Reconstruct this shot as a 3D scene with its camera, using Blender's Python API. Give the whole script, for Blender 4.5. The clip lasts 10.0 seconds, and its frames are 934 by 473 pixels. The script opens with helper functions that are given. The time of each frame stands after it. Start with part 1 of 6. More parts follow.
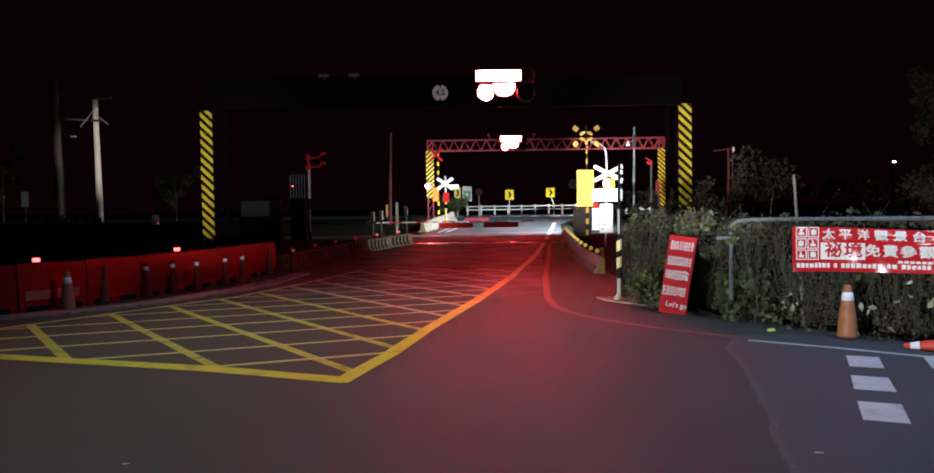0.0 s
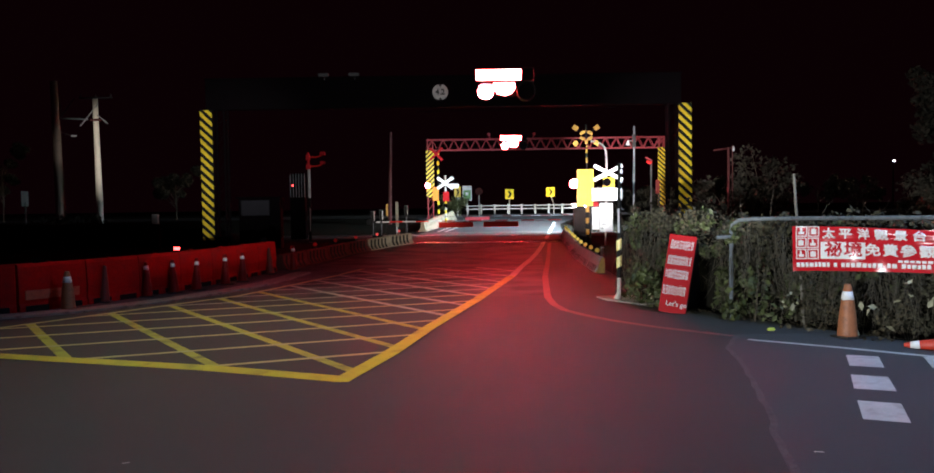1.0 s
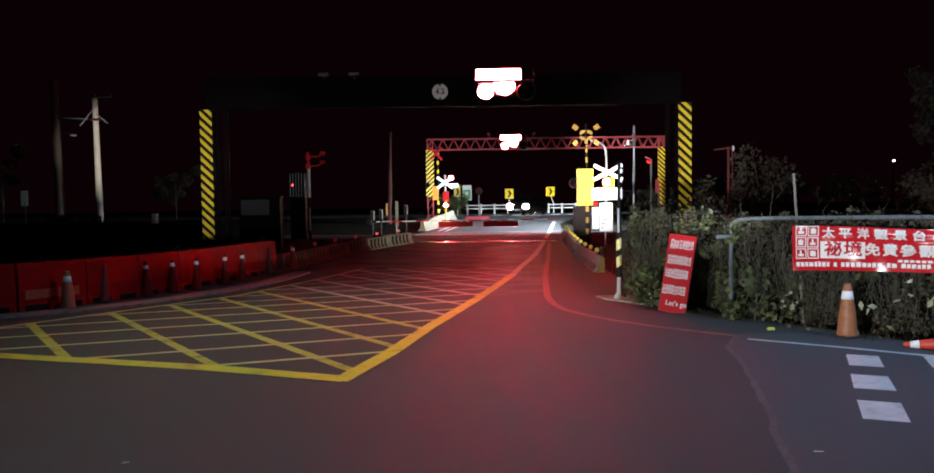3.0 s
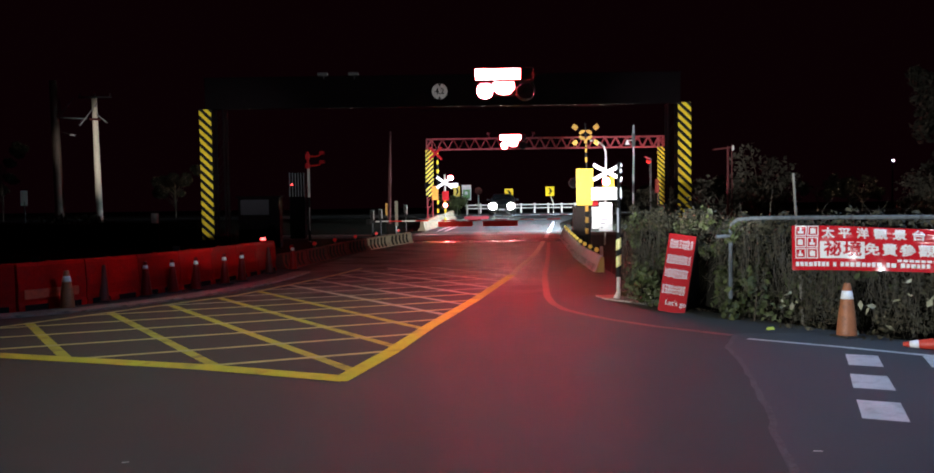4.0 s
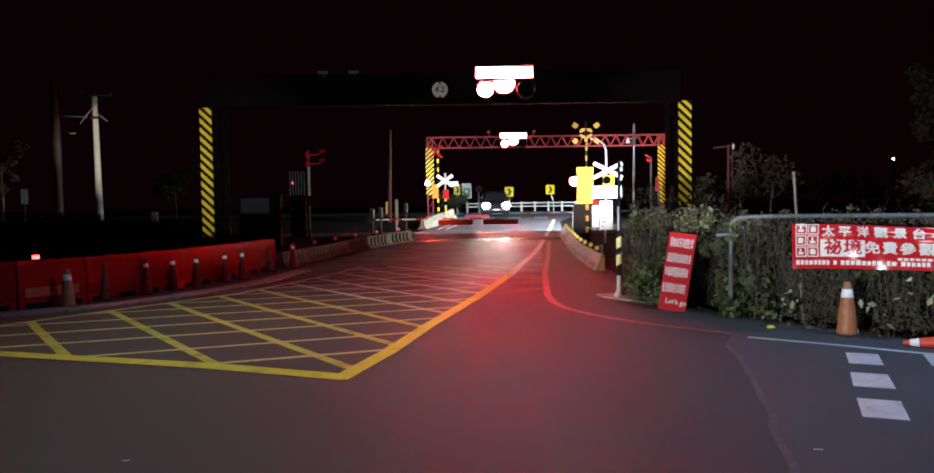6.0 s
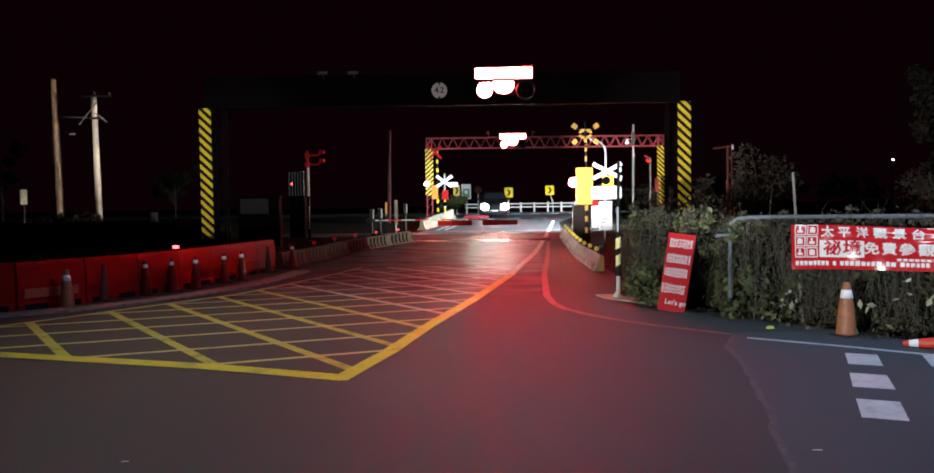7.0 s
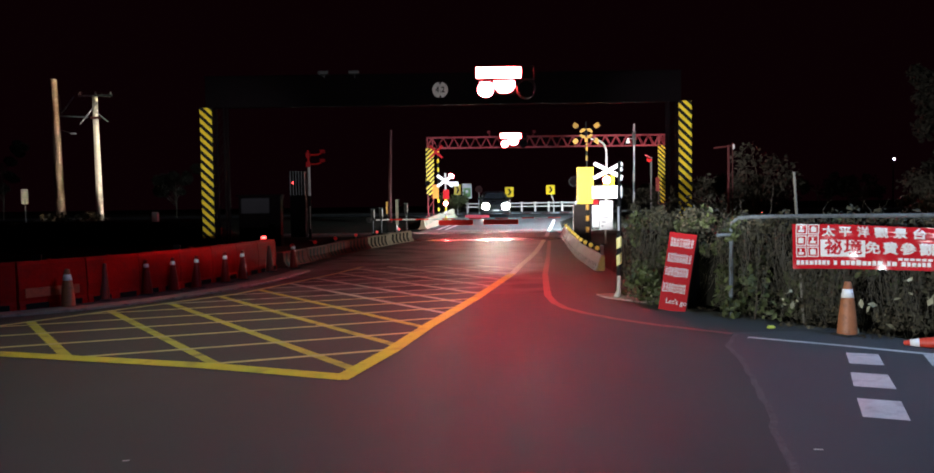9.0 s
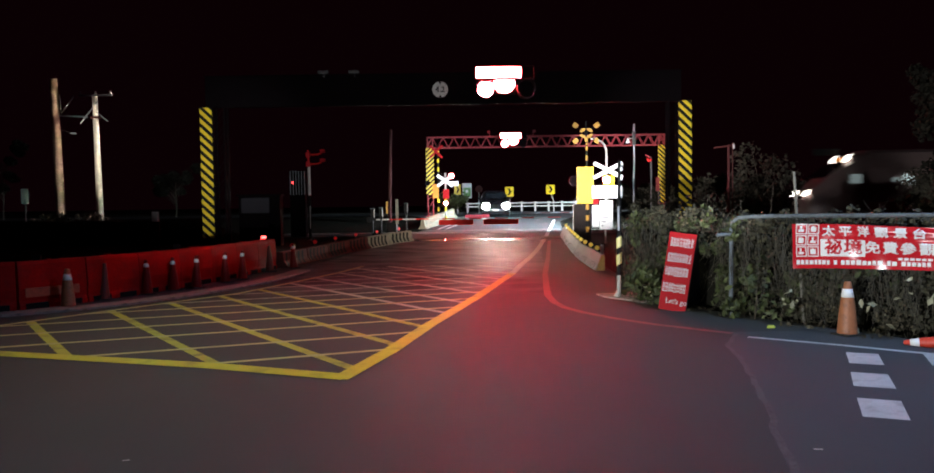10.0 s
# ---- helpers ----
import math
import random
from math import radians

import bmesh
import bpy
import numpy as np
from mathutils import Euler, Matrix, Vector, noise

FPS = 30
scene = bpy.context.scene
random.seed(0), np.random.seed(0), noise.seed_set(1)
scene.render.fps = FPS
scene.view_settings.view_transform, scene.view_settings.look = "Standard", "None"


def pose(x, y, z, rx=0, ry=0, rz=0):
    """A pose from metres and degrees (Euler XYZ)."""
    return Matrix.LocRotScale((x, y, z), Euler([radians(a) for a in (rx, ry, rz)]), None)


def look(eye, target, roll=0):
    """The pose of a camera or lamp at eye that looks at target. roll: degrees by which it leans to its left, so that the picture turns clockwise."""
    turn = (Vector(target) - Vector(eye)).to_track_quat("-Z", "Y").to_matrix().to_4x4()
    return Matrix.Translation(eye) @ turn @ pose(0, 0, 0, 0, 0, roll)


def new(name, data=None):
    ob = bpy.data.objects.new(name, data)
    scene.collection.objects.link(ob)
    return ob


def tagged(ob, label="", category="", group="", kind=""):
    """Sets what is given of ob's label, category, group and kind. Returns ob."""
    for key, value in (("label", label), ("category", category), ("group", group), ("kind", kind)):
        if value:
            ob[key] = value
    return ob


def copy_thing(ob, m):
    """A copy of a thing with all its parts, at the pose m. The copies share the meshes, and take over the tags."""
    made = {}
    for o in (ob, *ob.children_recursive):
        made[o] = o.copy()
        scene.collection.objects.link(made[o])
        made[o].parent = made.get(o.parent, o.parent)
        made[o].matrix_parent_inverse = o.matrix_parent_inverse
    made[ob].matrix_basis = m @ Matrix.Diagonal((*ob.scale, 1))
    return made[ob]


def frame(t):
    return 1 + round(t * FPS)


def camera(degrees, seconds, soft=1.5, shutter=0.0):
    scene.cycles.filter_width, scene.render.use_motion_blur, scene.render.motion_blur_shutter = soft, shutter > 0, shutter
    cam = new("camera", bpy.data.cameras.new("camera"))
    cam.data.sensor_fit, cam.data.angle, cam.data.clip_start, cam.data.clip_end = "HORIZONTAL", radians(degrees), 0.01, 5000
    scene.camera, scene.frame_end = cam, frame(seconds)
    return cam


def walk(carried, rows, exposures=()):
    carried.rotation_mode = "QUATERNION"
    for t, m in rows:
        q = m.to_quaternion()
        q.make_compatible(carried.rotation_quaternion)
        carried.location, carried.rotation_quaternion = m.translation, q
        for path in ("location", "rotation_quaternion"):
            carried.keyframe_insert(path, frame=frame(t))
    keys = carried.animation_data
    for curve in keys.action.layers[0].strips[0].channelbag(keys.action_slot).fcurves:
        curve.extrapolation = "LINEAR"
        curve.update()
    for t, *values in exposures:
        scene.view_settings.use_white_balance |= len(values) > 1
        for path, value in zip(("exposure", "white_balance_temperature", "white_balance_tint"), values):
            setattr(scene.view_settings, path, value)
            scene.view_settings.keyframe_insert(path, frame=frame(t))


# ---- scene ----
cam = camera(62, 10.0, soft=1.75, shutter=0.6)
EYE = (0, 0, 1.7)


def aim(down, side=0.0):
    """The camera's pose, tilted down and turned right by so many degrees."""
    return look(EYE, (10 * math.tan(radians(side)), 10, 1.7 - 10 * math.tan(radians(down))), -0.8)


walk(cam, [(0.0, aim(2.18)), (0.5, aim(2.18)), (1.0, aim(2.23)), (1.5, aim(2.18)), (2.0, aim(2.18)), (2.5, aim(2.23)), (4.0, aim(2.28, 0.04)),
           (4.5, aim(2.30, 0.04)), (5.0, aim(2.34)), (5.5, aim(2.40)), (7.0, aim(2.35, 0.06)), (7.5, aim(2.31, 0.04)), (8.0, aim(2.35, 0.04)),
           (8.5, aim(2.35, 0.04)), (9.0, aim(2.39)), (9.5, aim(2.37)), (10.0, aim(2.41))])

# ---- night sky, lamps and added spots
world = bpy.data.worlds.new("night")
world.use_nodes = True
world.node_tree.nodes["Background"].inputs[0].default_value = (0.0028, 0.0004, 0.0009, 1)
world.node_tree.nodes["Background"].inputs[1].default_value = 1.0
scene.world = world
scene.view_settings.exposure = 0.0


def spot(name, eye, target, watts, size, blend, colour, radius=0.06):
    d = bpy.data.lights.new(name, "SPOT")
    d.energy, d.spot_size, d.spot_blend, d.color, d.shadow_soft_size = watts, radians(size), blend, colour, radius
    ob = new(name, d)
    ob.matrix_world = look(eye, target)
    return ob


# headlamps of an unseen waiting vehicle left of the camera, assumed from rightward shadows
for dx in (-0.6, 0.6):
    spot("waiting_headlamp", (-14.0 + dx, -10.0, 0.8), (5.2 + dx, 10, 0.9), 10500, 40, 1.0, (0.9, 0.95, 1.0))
    # the fill spots from here on are added, each aimed at what it brightens
    spot("fill_spot_gantry", (dx, -0.4, 0.75), (dx - 0.9, 24, 6.0), 2500, 40, 1.0, (0.95, 0.97, 1.0))
    spot("fill_spot_crossing", (-3.2 + dx, -1.0, 0.75), (4.85 + 0.3 * dx, 31, 2.75), 70000, 9.2, 1.0, (0.97, 0.98, 1.0))
spot("fill_spot_crossing", (-0.6, -0.4, 0.75), (-2.6, 36, 1.6), 36000, 9.0, 1.0, (1.0, 0.95, 0.88))
spot("fill_spot_crossing", (0.6, -0.4, 0.75), (-1.7, 45, 3.6), 42000, 5.6, 1.0, (1.0, 0.95, 0.88))
spot("fill_spot_crossing", (-3.2, -1.0, 0.75), (12.5, 50, 3.6), 52000, 6.0, 1.0, (1.0, 0.95, 0.88))
spot("fill_spot_side", (-0.6, -0.4, 0.75), (-18.6, 41, 4.9), 66000, 7.4, 1.0, (1.0, 0.93, 0.84))
spot("fill_spot_side", (-0.6, -0.4, 0.75), (-7.9, 26, 3.5), 13000, 15, 1.0, (0.95, 0.97, 1.0))
spot("fill_spot_side", (0.6, -0.4, 0.75), (2.62, 13.7, 1.3), 2200, 4.2, 1.0, (0.95, 0.97, 1.0))
spot("fill_spot_side", (0.6, -0.4, 0.75), (6.5, 24, 3.9), 15000, 13.5, 1.0, (0.95, 0.97, 1.0))
# added unseen spots above the camera's view, to brighten the junction warm and cool
spot("overhead_spot_warm", (-6.5, 13.5, 9.0), (1.3, 10.0, 0), 1560, 98, 1.0, (0.94, 1.0, 0.72), 0.2)
spot("overhead_spot_cool", (8.0, 6.0, 8.5), (2.5, 8.0, 0), 2680, 98, 1.0, (0.4, 0.6, 1.0), 0.2)
# the crossing's own lamp, hung on the pole beside the rails
spot("crossing_lamp", (8.3, 39.9, 4.65), (4.2, 43.0, 0.5), 23000, 116, 1.0, (0.68, 0.86, 1.0), 0.1)
# the distant street lamp by the far road
spot("distant_lamp", (32.5, 60.0, 4.7), (7.0, 70.0, 1.2), 115000, 31, 1.0, (0.85, 0.94, 1.0), 0.1)

# ---- materials
def material(name, colour, rough=0.6, metal=0.0, vary=0.25, scale=3.0, fine=60.0, bump=0.15, emit=None, strength=0.0, spec=0.5, dirt=0.0, coat=0.0, per_piece=0.0, depth=0.01):
    """A node material: colour varied by two noises, with fine relief; dirt darkens it in blotches."""
    m = bpy.data.materials.new(name)
    m.use_nodes = True
    t = m.node_tree
    b = t.nodes["Principled BSDF"]
    b.inputs["Metallic"].default_value = metal
    b.inputs["Specular IOR Level"].default_value = spec
    b.inputs["Coat Weight"].default_value = coat
    if emit:
        b.inputs["Emission Color"].default_value = (*emit, 1)
        b.inputs["Emission Strength"].default_value = strength
    c = t.nodes.new("ShaderNodeTexCoord")
    n1, n2 = t.nodes.new("ShaderNodeTexNoise"), t.nodes.new("ShaderNodeTexNoise")
    for n, s in ((n1, scale), (n2, fine)):
        n.inputs["Scale"].default_value = s
        n.inputs["Detail"].default_value = 5
        t.links.new(c.outputs["Object"], n.inputs["Vector"])
    add = t.nodes.new("ShaderNodeMath")
    add.operation = "ADD"
    t.links.new(n1.outputs["Fac"], add.inputs[0])
    t.links.new(n2.outputs["Fac"], add.inputs[1])
    r = t.nodes.new("ShaderNodeMapRange")
    r.inputs["From Min"].default_value, r.inputs["From Max"].default_value = 0.55, 1.45
    r.inputs["To Min"].default_value, r.inputs["To Max"].default_value = 1 - vary, 1 + vary
    t.links.new(add.outputs[0], r.inputs["Value"])
    value = r.outputs[0]
    if per_piece:
        info = t.nodes.new("ShaderNodeNewGeometry")
        r2 = t.nodes.new("ShaderNodeMapRange")
        r2.inputs["To Min"].default_value, r2.inputs["To Max"].default_value = 1 - per_piece, 1 + per_piece
        t.links.new(info.outputs["Random Per Island"], r2.inputs["Value"])
        mul = t.nodes.new("ShaderNodeMath")
        mul.operation = "MULTIPLY"
        t.links.new(value, mul.inputs[0])
        t.links.new(r2.outputs[0], mul.inputs[1])
        value = mul.outputs[0]
    mix = t.nodes.new("ShaderNodeVectorMath")
    mix.operation = "SCALE"
    mix.inputs[0].default_value = colour
    t.links.new(value, mix.inputs["Scale"])
    out = mix.outputs[0]
    if dirt:
        n3 = t.nodes.new("ShaderNodeTexNoise")
        n3.inputs["Scale"].default_value, n3.inputs["Detail"].default_value = scale * 2.3, 8
        t.links.new(c.outputs["Object"], n3.inputs["Vector"])
        ramp = t.nodes.new("ShaderNodeMapRange")
        ramp.inputs["From Min"].default_value, ramp.inputs["From Max"].default_value = 0.52, 0.7
        ramp.inputs["To Max"].default_value = dirt
        t.links.new(n3.outputs["Fac"], ramp.inputs["Value"])
        blend = t.nodes.new("ShaderNodeMix")
        blend.data_type = "RGBA"
        blend.inputs["B"].default_value = (0.045, 0.04, 0.035, 1)
        t.links.new(ramp.outputs[0], blend.inputs["Factor"])
        t.links.new(out, blend.inputs["A"])
        out = blend.outputs["Result"]
    t.links.new(out, b.inputs["Base Color"])
    rr = t.nodes.new("ShaderNodeMapRange")
    rr.inputs["To Min"].default_value, rr.inputs["To Max"].default_value = max(0.03, rough - 0.12), min(1, rough + 0.12)
    t.links.new(n1.outputs["Fac"], rr.inputs["Value"])
    t.links.new(rr.outputs[0], b.inputs["Roughness"])
    if bump:
        bp = t.nodes.new("ShaderNodeBump")
        bp.inputs["Strength"].default_value, bp.inputs["Distance"].default_value = bump, depth
        t.links.new(n2.outputs["Fac"], bp.inputs["Height"])
        t.links.new(bp.outputs[0], b.inputs["Normal"])
    return m


ASPHALT = material("asphalt", (0.064, 0.067, 0.0685), 0.72, vary=0.32, scale=0.5, fine=90, bump=0.4, spec=0.1)


def drawn_out(m, sx, sy):
    """Stretch a material's noises, so that its streaks run across the road."""
    t = m.node_tree
    coord = next(n for n in t.nodes if n.type == "TEX_COORD")
    scale = t.nodes.new("ShaderNodeMapping")
    scale.inputs["Scale"].default_value = (sx, sy, 1)
    t.links.new(coord.outputs["Object"], scale.inputs["Vector"])
    for n in t.nodes:
        if n.type == "TEX_NOISE":
            t.links.new(scale.outputs[0], n.inputs["Vector"])
    return m


ROUGH_ASPHALT = drawn_out(material("grooved_asphalt", (0.07, 0.07, 0.074), 0.64, vary=0.5, scale=0.5, fine=1.1, bump=0.8, spec=0.45, depth=0.2), 0.7, 1.0)
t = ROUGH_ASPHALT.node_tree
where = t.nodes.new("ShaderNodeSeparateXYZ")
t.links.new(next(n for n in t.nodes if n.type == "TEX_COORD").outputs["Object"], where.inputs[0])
# gloss and relief fade in with distance, hiding the strip's near edge
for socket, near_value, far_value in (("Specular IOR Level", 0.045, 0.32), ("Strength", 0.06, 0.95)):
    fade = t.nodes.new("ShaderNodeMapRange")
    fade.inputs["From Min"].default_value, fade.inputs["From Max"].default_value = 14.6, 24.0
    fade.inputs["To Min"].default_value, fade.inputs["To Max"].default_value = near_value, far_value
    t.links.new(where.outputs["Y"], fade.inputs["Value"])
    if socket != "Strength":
        # noise bands raise and lower the gloss, to streak the reflected light
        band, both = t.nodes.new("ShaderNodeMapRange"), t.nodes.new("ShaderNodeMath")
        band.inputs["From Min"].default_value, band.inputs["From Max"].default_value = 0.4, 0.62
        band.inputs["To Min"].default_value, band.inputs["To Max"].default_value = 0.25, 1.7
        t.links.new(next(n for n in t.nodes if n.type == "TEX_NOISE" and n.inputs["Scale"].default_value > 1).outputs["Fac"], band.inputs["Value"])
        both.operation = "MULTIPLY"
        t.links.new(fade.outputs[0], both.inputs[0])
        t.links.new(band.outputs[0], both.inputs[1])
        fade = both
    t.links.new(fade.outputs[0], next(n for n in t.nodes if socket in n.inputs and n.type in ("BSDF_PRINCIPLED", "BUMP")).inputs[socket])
PATCH = material("patch_asphalt", (0.071, 0.076, 0.083), 0.66, vary=0.28, scale=0.7, fine=80, bump=0.3, spec=0.14)
SEAL = material("worn_seam", (0.077, 0.08, 0.086), 0.8, vary=0.6, scale=3, fine=30, bump=0.2)
PANEL_CONCRETE = material("crossing_concrete", (0.13, 0.12, 0.11), 0.72, vary=0.4, scale=0.8, fine=9, bump=0.5, spec=0.2)
EDGE_CONCRETE = material("polished_concrete", (0.16, 0.15, 0.14), 0.2, vary=0.3, scale=1.2, fine=14, bump=0.08, spec=0.5)
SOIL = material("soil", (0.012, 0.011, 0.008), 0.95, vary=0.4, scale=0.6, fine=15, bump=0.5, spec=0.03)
FADED_YELLOW = material("faded_yellow_paint", (0.4, 0.45, 0.04), 0.65, vary=0.3, scale=1.5, fine=45, bump=0.2, dirt=0.6)
# paler copy for the far lines: the white light on them is in the colour
PALE_YELLOW = material("pale_lit_yellow_paint", (0.34, 0.41, 0.32), 0.65, vary=0.3, scale=1.5, fine=45, bump=0.2, dirt=0.5)
THIN_YELLOW = material("thin_worn_yellow_paint", (0.44, 0.48, 0.2), 0.65, vary=0.3, scale=1.5, fine=45, bump=0.2, dirt=0.35)
YELLOW_PAINT = material("yellow_road_paint", (0.54, 0.56, 0.02), 0.6, vary=0.25, scale=1.5, fine=45, bump=0.2, dirt=0.45)
WHITE_PAINT = material("white_road_paint", (0.56, 0.58, 0.57), 0.6, vary=0.2, scale=3, fine=50, bump=0.2, dirt=0.3)
RED_PAINT = material("red_road_paint", (0.19, 0.062, 0.056), 0.6, vary=0.3, scale=1.5, fine=45, bump=0.2, dirt=0.7)
RED_PLASTIC = material("red_plastic", (0.36, 0.008, 0.007), 0.75, vary=0.25, scale=1.6, fine=25, bump=0.06, dirt=0.25, spec=0.06)
# colour of street light on a barrier's slope, painted as a band
LIT_BAND = material("tan_lamplight", (0.48, 0.1, 0.045), 0.7, vary=0.3, scale=3, fine=25, bump=0.06, dirt=0.4)
PLATE_RED = material("dull_red_plate", (0.5, 0.02, 0.016), 0.8, vary=0.2, bump=0.05, spec=0.1)
CONCRETE = material("concrete", (0.38, 0.36, 0.33), 0.85, vary=0.2, scale=1.5, fine=30, bump=0.3, dirt=0.4)
# concrete with red lamplight and dark put into its colour
DIM_RED_CONCRETE = material("dim_red_lit_concrete", (0.1, 0.03, 0.024), 0.9, vary=0.3, scale=1.5, fine=30, bump=0.3, dirt=0.5, spec=0.2)
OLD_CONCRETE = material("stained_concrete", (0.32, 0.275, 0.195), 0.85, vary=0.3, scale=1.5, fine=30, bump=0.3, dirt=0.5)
GUTTER = material("worn_gutter_concrete", (0.25, 0.215, 0.19), 0.85, vary=0.35, scale=2.5, fine=35, bump=0.3, dirt=0.6)
# pole concretes: own difference, widened to carry the right pole's brighter light
PALE_CONCRETE = material("pale_concrete", (0.62, 0.57, 0.48), 0.8, vary=0.15, scale=1.5, fine=30, bump=0.2, dirt=0.2)
PINK_CONCRETE = material("pinkish_concrete", (0.27, 0.2, 0.165), 0.85, vary=0.2, scale=1.5, fine=30, bump=0.3, dirt=0.3)
KERB = material("kerb_concrete", (0.33, 0.31, 0.29), 0.85, vary=0.3, scale=2.5, fine=35, bump=0.3, dirt=0.5)
YELLOW = material("reflective_yellow", (0.85, 0.6, 0.02), 0.4, vary=0.08, scale=2, fine=30, bump=0.03)
AMBER_PAINT = material("aged_amber_paint", (0.5, 0.25, 0.03), 0.6, vary=0.15, scale=4, fine=30, bump=0.05, dirt=0.2)
PALE_TAPE = material("pale_yellow_tape", (0.85, 0.75, 0.3), 0.4, vary=0.1, scale=4, fine=30, bump=0.03)
ORANGE_YELLOW = material("worn_yellow_paint", (0.32, 0.2, 0.045), 0.6, vary=0.3, scale=4, fine=30, bump=0.1, dirt=0.5)
BLACK = material("black_paint", (0.01, 0.01, 0.01), 0.7, vary=0.3, bump=0.05, spec=0.12)
DARK_STEEL = material("dark_steel", (0.05, 0.048, 0.05), 0.55, metal=0.3, vary=0.3, bump=0.08)
# near-black: the night's dark on these parts is put into the paint
NIGHT_STEEL = material("night_black_paint", (0.0035, 0.0022, 0.0028), 0.85, vary=0.3, bump=0.05, spec=0.03)
DARK_CASE = material("dark_brown_case_paint", (0.014, 0.008, 0.007), 0.7, vary=0.4, scale=5, fine=30, bump=0.06, spec=0.2)
# dark red carries the crossing's red light and the night's dark
DARK_RED_STEEL = material("dark_red_steel", (0.075, 0.024, 0.024), 0.8, vary=0.3, scale=4, fine=30, bump=0.08, spec=0.15)
# red steel; on the far gantry the red stands for lamp glow
RED_STEEL = material("red_toned_steel", (0.3, 0.025, 0.035), 0.55, vary=0.25, scale=2, fine=30, bump=0.06)
# mast colour with the flashing lamp's red light put into it
MAST_RED = material("red_lit_mast", (0.07, 0.013, 0.014), 0.6, vary=0.3, scale=4, fine=30, bump=0.06, spec=0.2)
GALVANISED = material("galvanised_steel", (0.42, 0.46, 0.5), 0.42, metal=0.4, vary=0.25, scale=6, fine=40, bump=0.06, dirt=0.25)
DULL_ZINC = material("dull_zinc", (0.13, 0.15, 0.17), 0.6, vary=0.3, scale=6, fine=40, bump=0.06, dirt=0.3)
WORN_PIPE = material("worn_blue_grey_pipe", (0.12, 0.138, 0.15), 0.65, vary=0.35, scale=7, fine=40, bump=0.08, dirt=0.6)
BLUE_PIPE = material("peeling_blue_grey_pipe", (0.13, 0.155, 0.18), 0.7, vary=0.5, scale=9, fine=40, bump=0.1, dirt=0.7)
PALE_STEEL = material("pale_galvanised_steel", (0.5, 0.51, 0.52), 0.6, vary=0.25, scale=6, fine=40, bump=0.06, dirt=0.2)
WHITE = material("white_enamel", (0.82, 0.82, 0.82), 0.4, vary=0.06, scale=2, fine=20, bump=0.02)
WHITE_DULL = material("weathered_white", (0.55, 0.53, 0.5), 0.6, vary=0.2, scale=3, fine=30, bump=0.08, dirt=0.3)
RED_SIGN = material("red_enamel", (0.4, 0.008, 0.013), 0.7, vary=0.1, scale=3, fine=30, bump=0.02, spec=0.2)
ORANGE = material("orange_rubber", (0.36, 0.13, 0.055), 0.55, vary=0.25, scale=7, fine=50, bump=0.1, dirt=0.4)
AMBER_BOARD = material("orange_board_paint", (0.8, 0.26, 0.02), 0.6, vary=0.1, scale=3, fine=30, bump=0.03)
ORANGE_VIVID = material("bright_orange_rubber", (0.6, 0.05, 0.025), 0.5, vary=0.2, scale=7, fine=50, bump=0.1, dirt=0.25)
ORANGE_RED = material("red_orange_rubber", (0.17, 0.008, 0.007), 0.4, vary=0.2, scale=7, fine=50, bump=0.03, dirt=0.06, spec=0.15)
DULL_RUBBER = material("dull_orange_rubber", (0.13, 0.018, 0.01), 0.6, vary=0.4, scale=7, fine=50, bump=0.1, dirt=0.5)
RUBBER = material("black_rubber", (0.02, 0.02, 0.02), 0.7, vary=0.3, bump=0.1)
GREEN_SIGN = material("green_enamel", (0.16, 0.36, 0.12), 0.4, vary=0.1, bump=0.02)
GREY_PANEL = material("grey_panel", (0.3, 0.3, 0.32), 0.6, vary=0.15, scale=1.2, bump=0.05, dirt=0.3)
PANEL_PAINT = material("dull_panel_paint", (0.028, 0.026, 0.031), 0.75, vary=0.2, scale=1.2, bump=0.05, spec=0.1)
WOOD = material("grey_wood", (0.2, 0.185, 0.15), 0.8, vary=0.3, scale=4, fine=40, bump=0.3)
BARK = material("bark", (0.09, 0.07, 0.05), 0.9, vary=0.4, scale=6, fine=40, bump=0.5)
LEAF = material("leaf", (0.046, 0.042, 0.022), 0.75, vary=0.3, scale=5, fine=40, bump=0.1, per_piece=0.55)
DRY_LEAF = material("dry_leaf", (0.08, 0.064, 0.036), 0.8, vary=0.3, scale=5, fine=40, bump=0.1, per_piece=0.5)
GREEN_LEAF = material("fresh_leaf", (0.055, 0.068, 0.02), 0.6, vary=0.25, scale=5, fine=40, bump=0.1, per_piece=0.45)
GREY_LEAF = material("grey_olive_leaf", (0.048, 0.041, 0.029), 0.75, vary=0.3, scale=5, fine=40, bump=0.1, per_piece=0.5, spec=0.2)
# darker copy of the leaf colour, for plants standing in the dark
SHADE_LEAF = material("shaded_leaf", (0.02, 0.017, 0.011), 0.8, vary=0.3, scale=5, fine=40, bump=0.1, per_piece=0.5, spec=0.2)
PALE_LEAF = material("pale_leaf", (0.32, 0.31, 0.2), 0.5, vary=0.2, scale=6, fine=40, bump=0.1, per_piece=0.35)
SCRAP = material("yellow_plastic", (0.55, 0.6, 0.08), 0.4, vary=0.2, bump=0.1)
TWIG = material("twig", (0.085, 0.068, 0.047), 0.9, vary=0.35, scale=8, fine=50, bump=0.2)
VINE = material("dry_vine", (0.12, 0.105, 0.075), 0.85, vary=0.35, scale=8, fine=50, bump=0.2)
VINYL = material("red_vinyl", (0.55, 0.012, 0.022), 0.24, vary=0.12, scale=2, fine=14, bump=0.1)
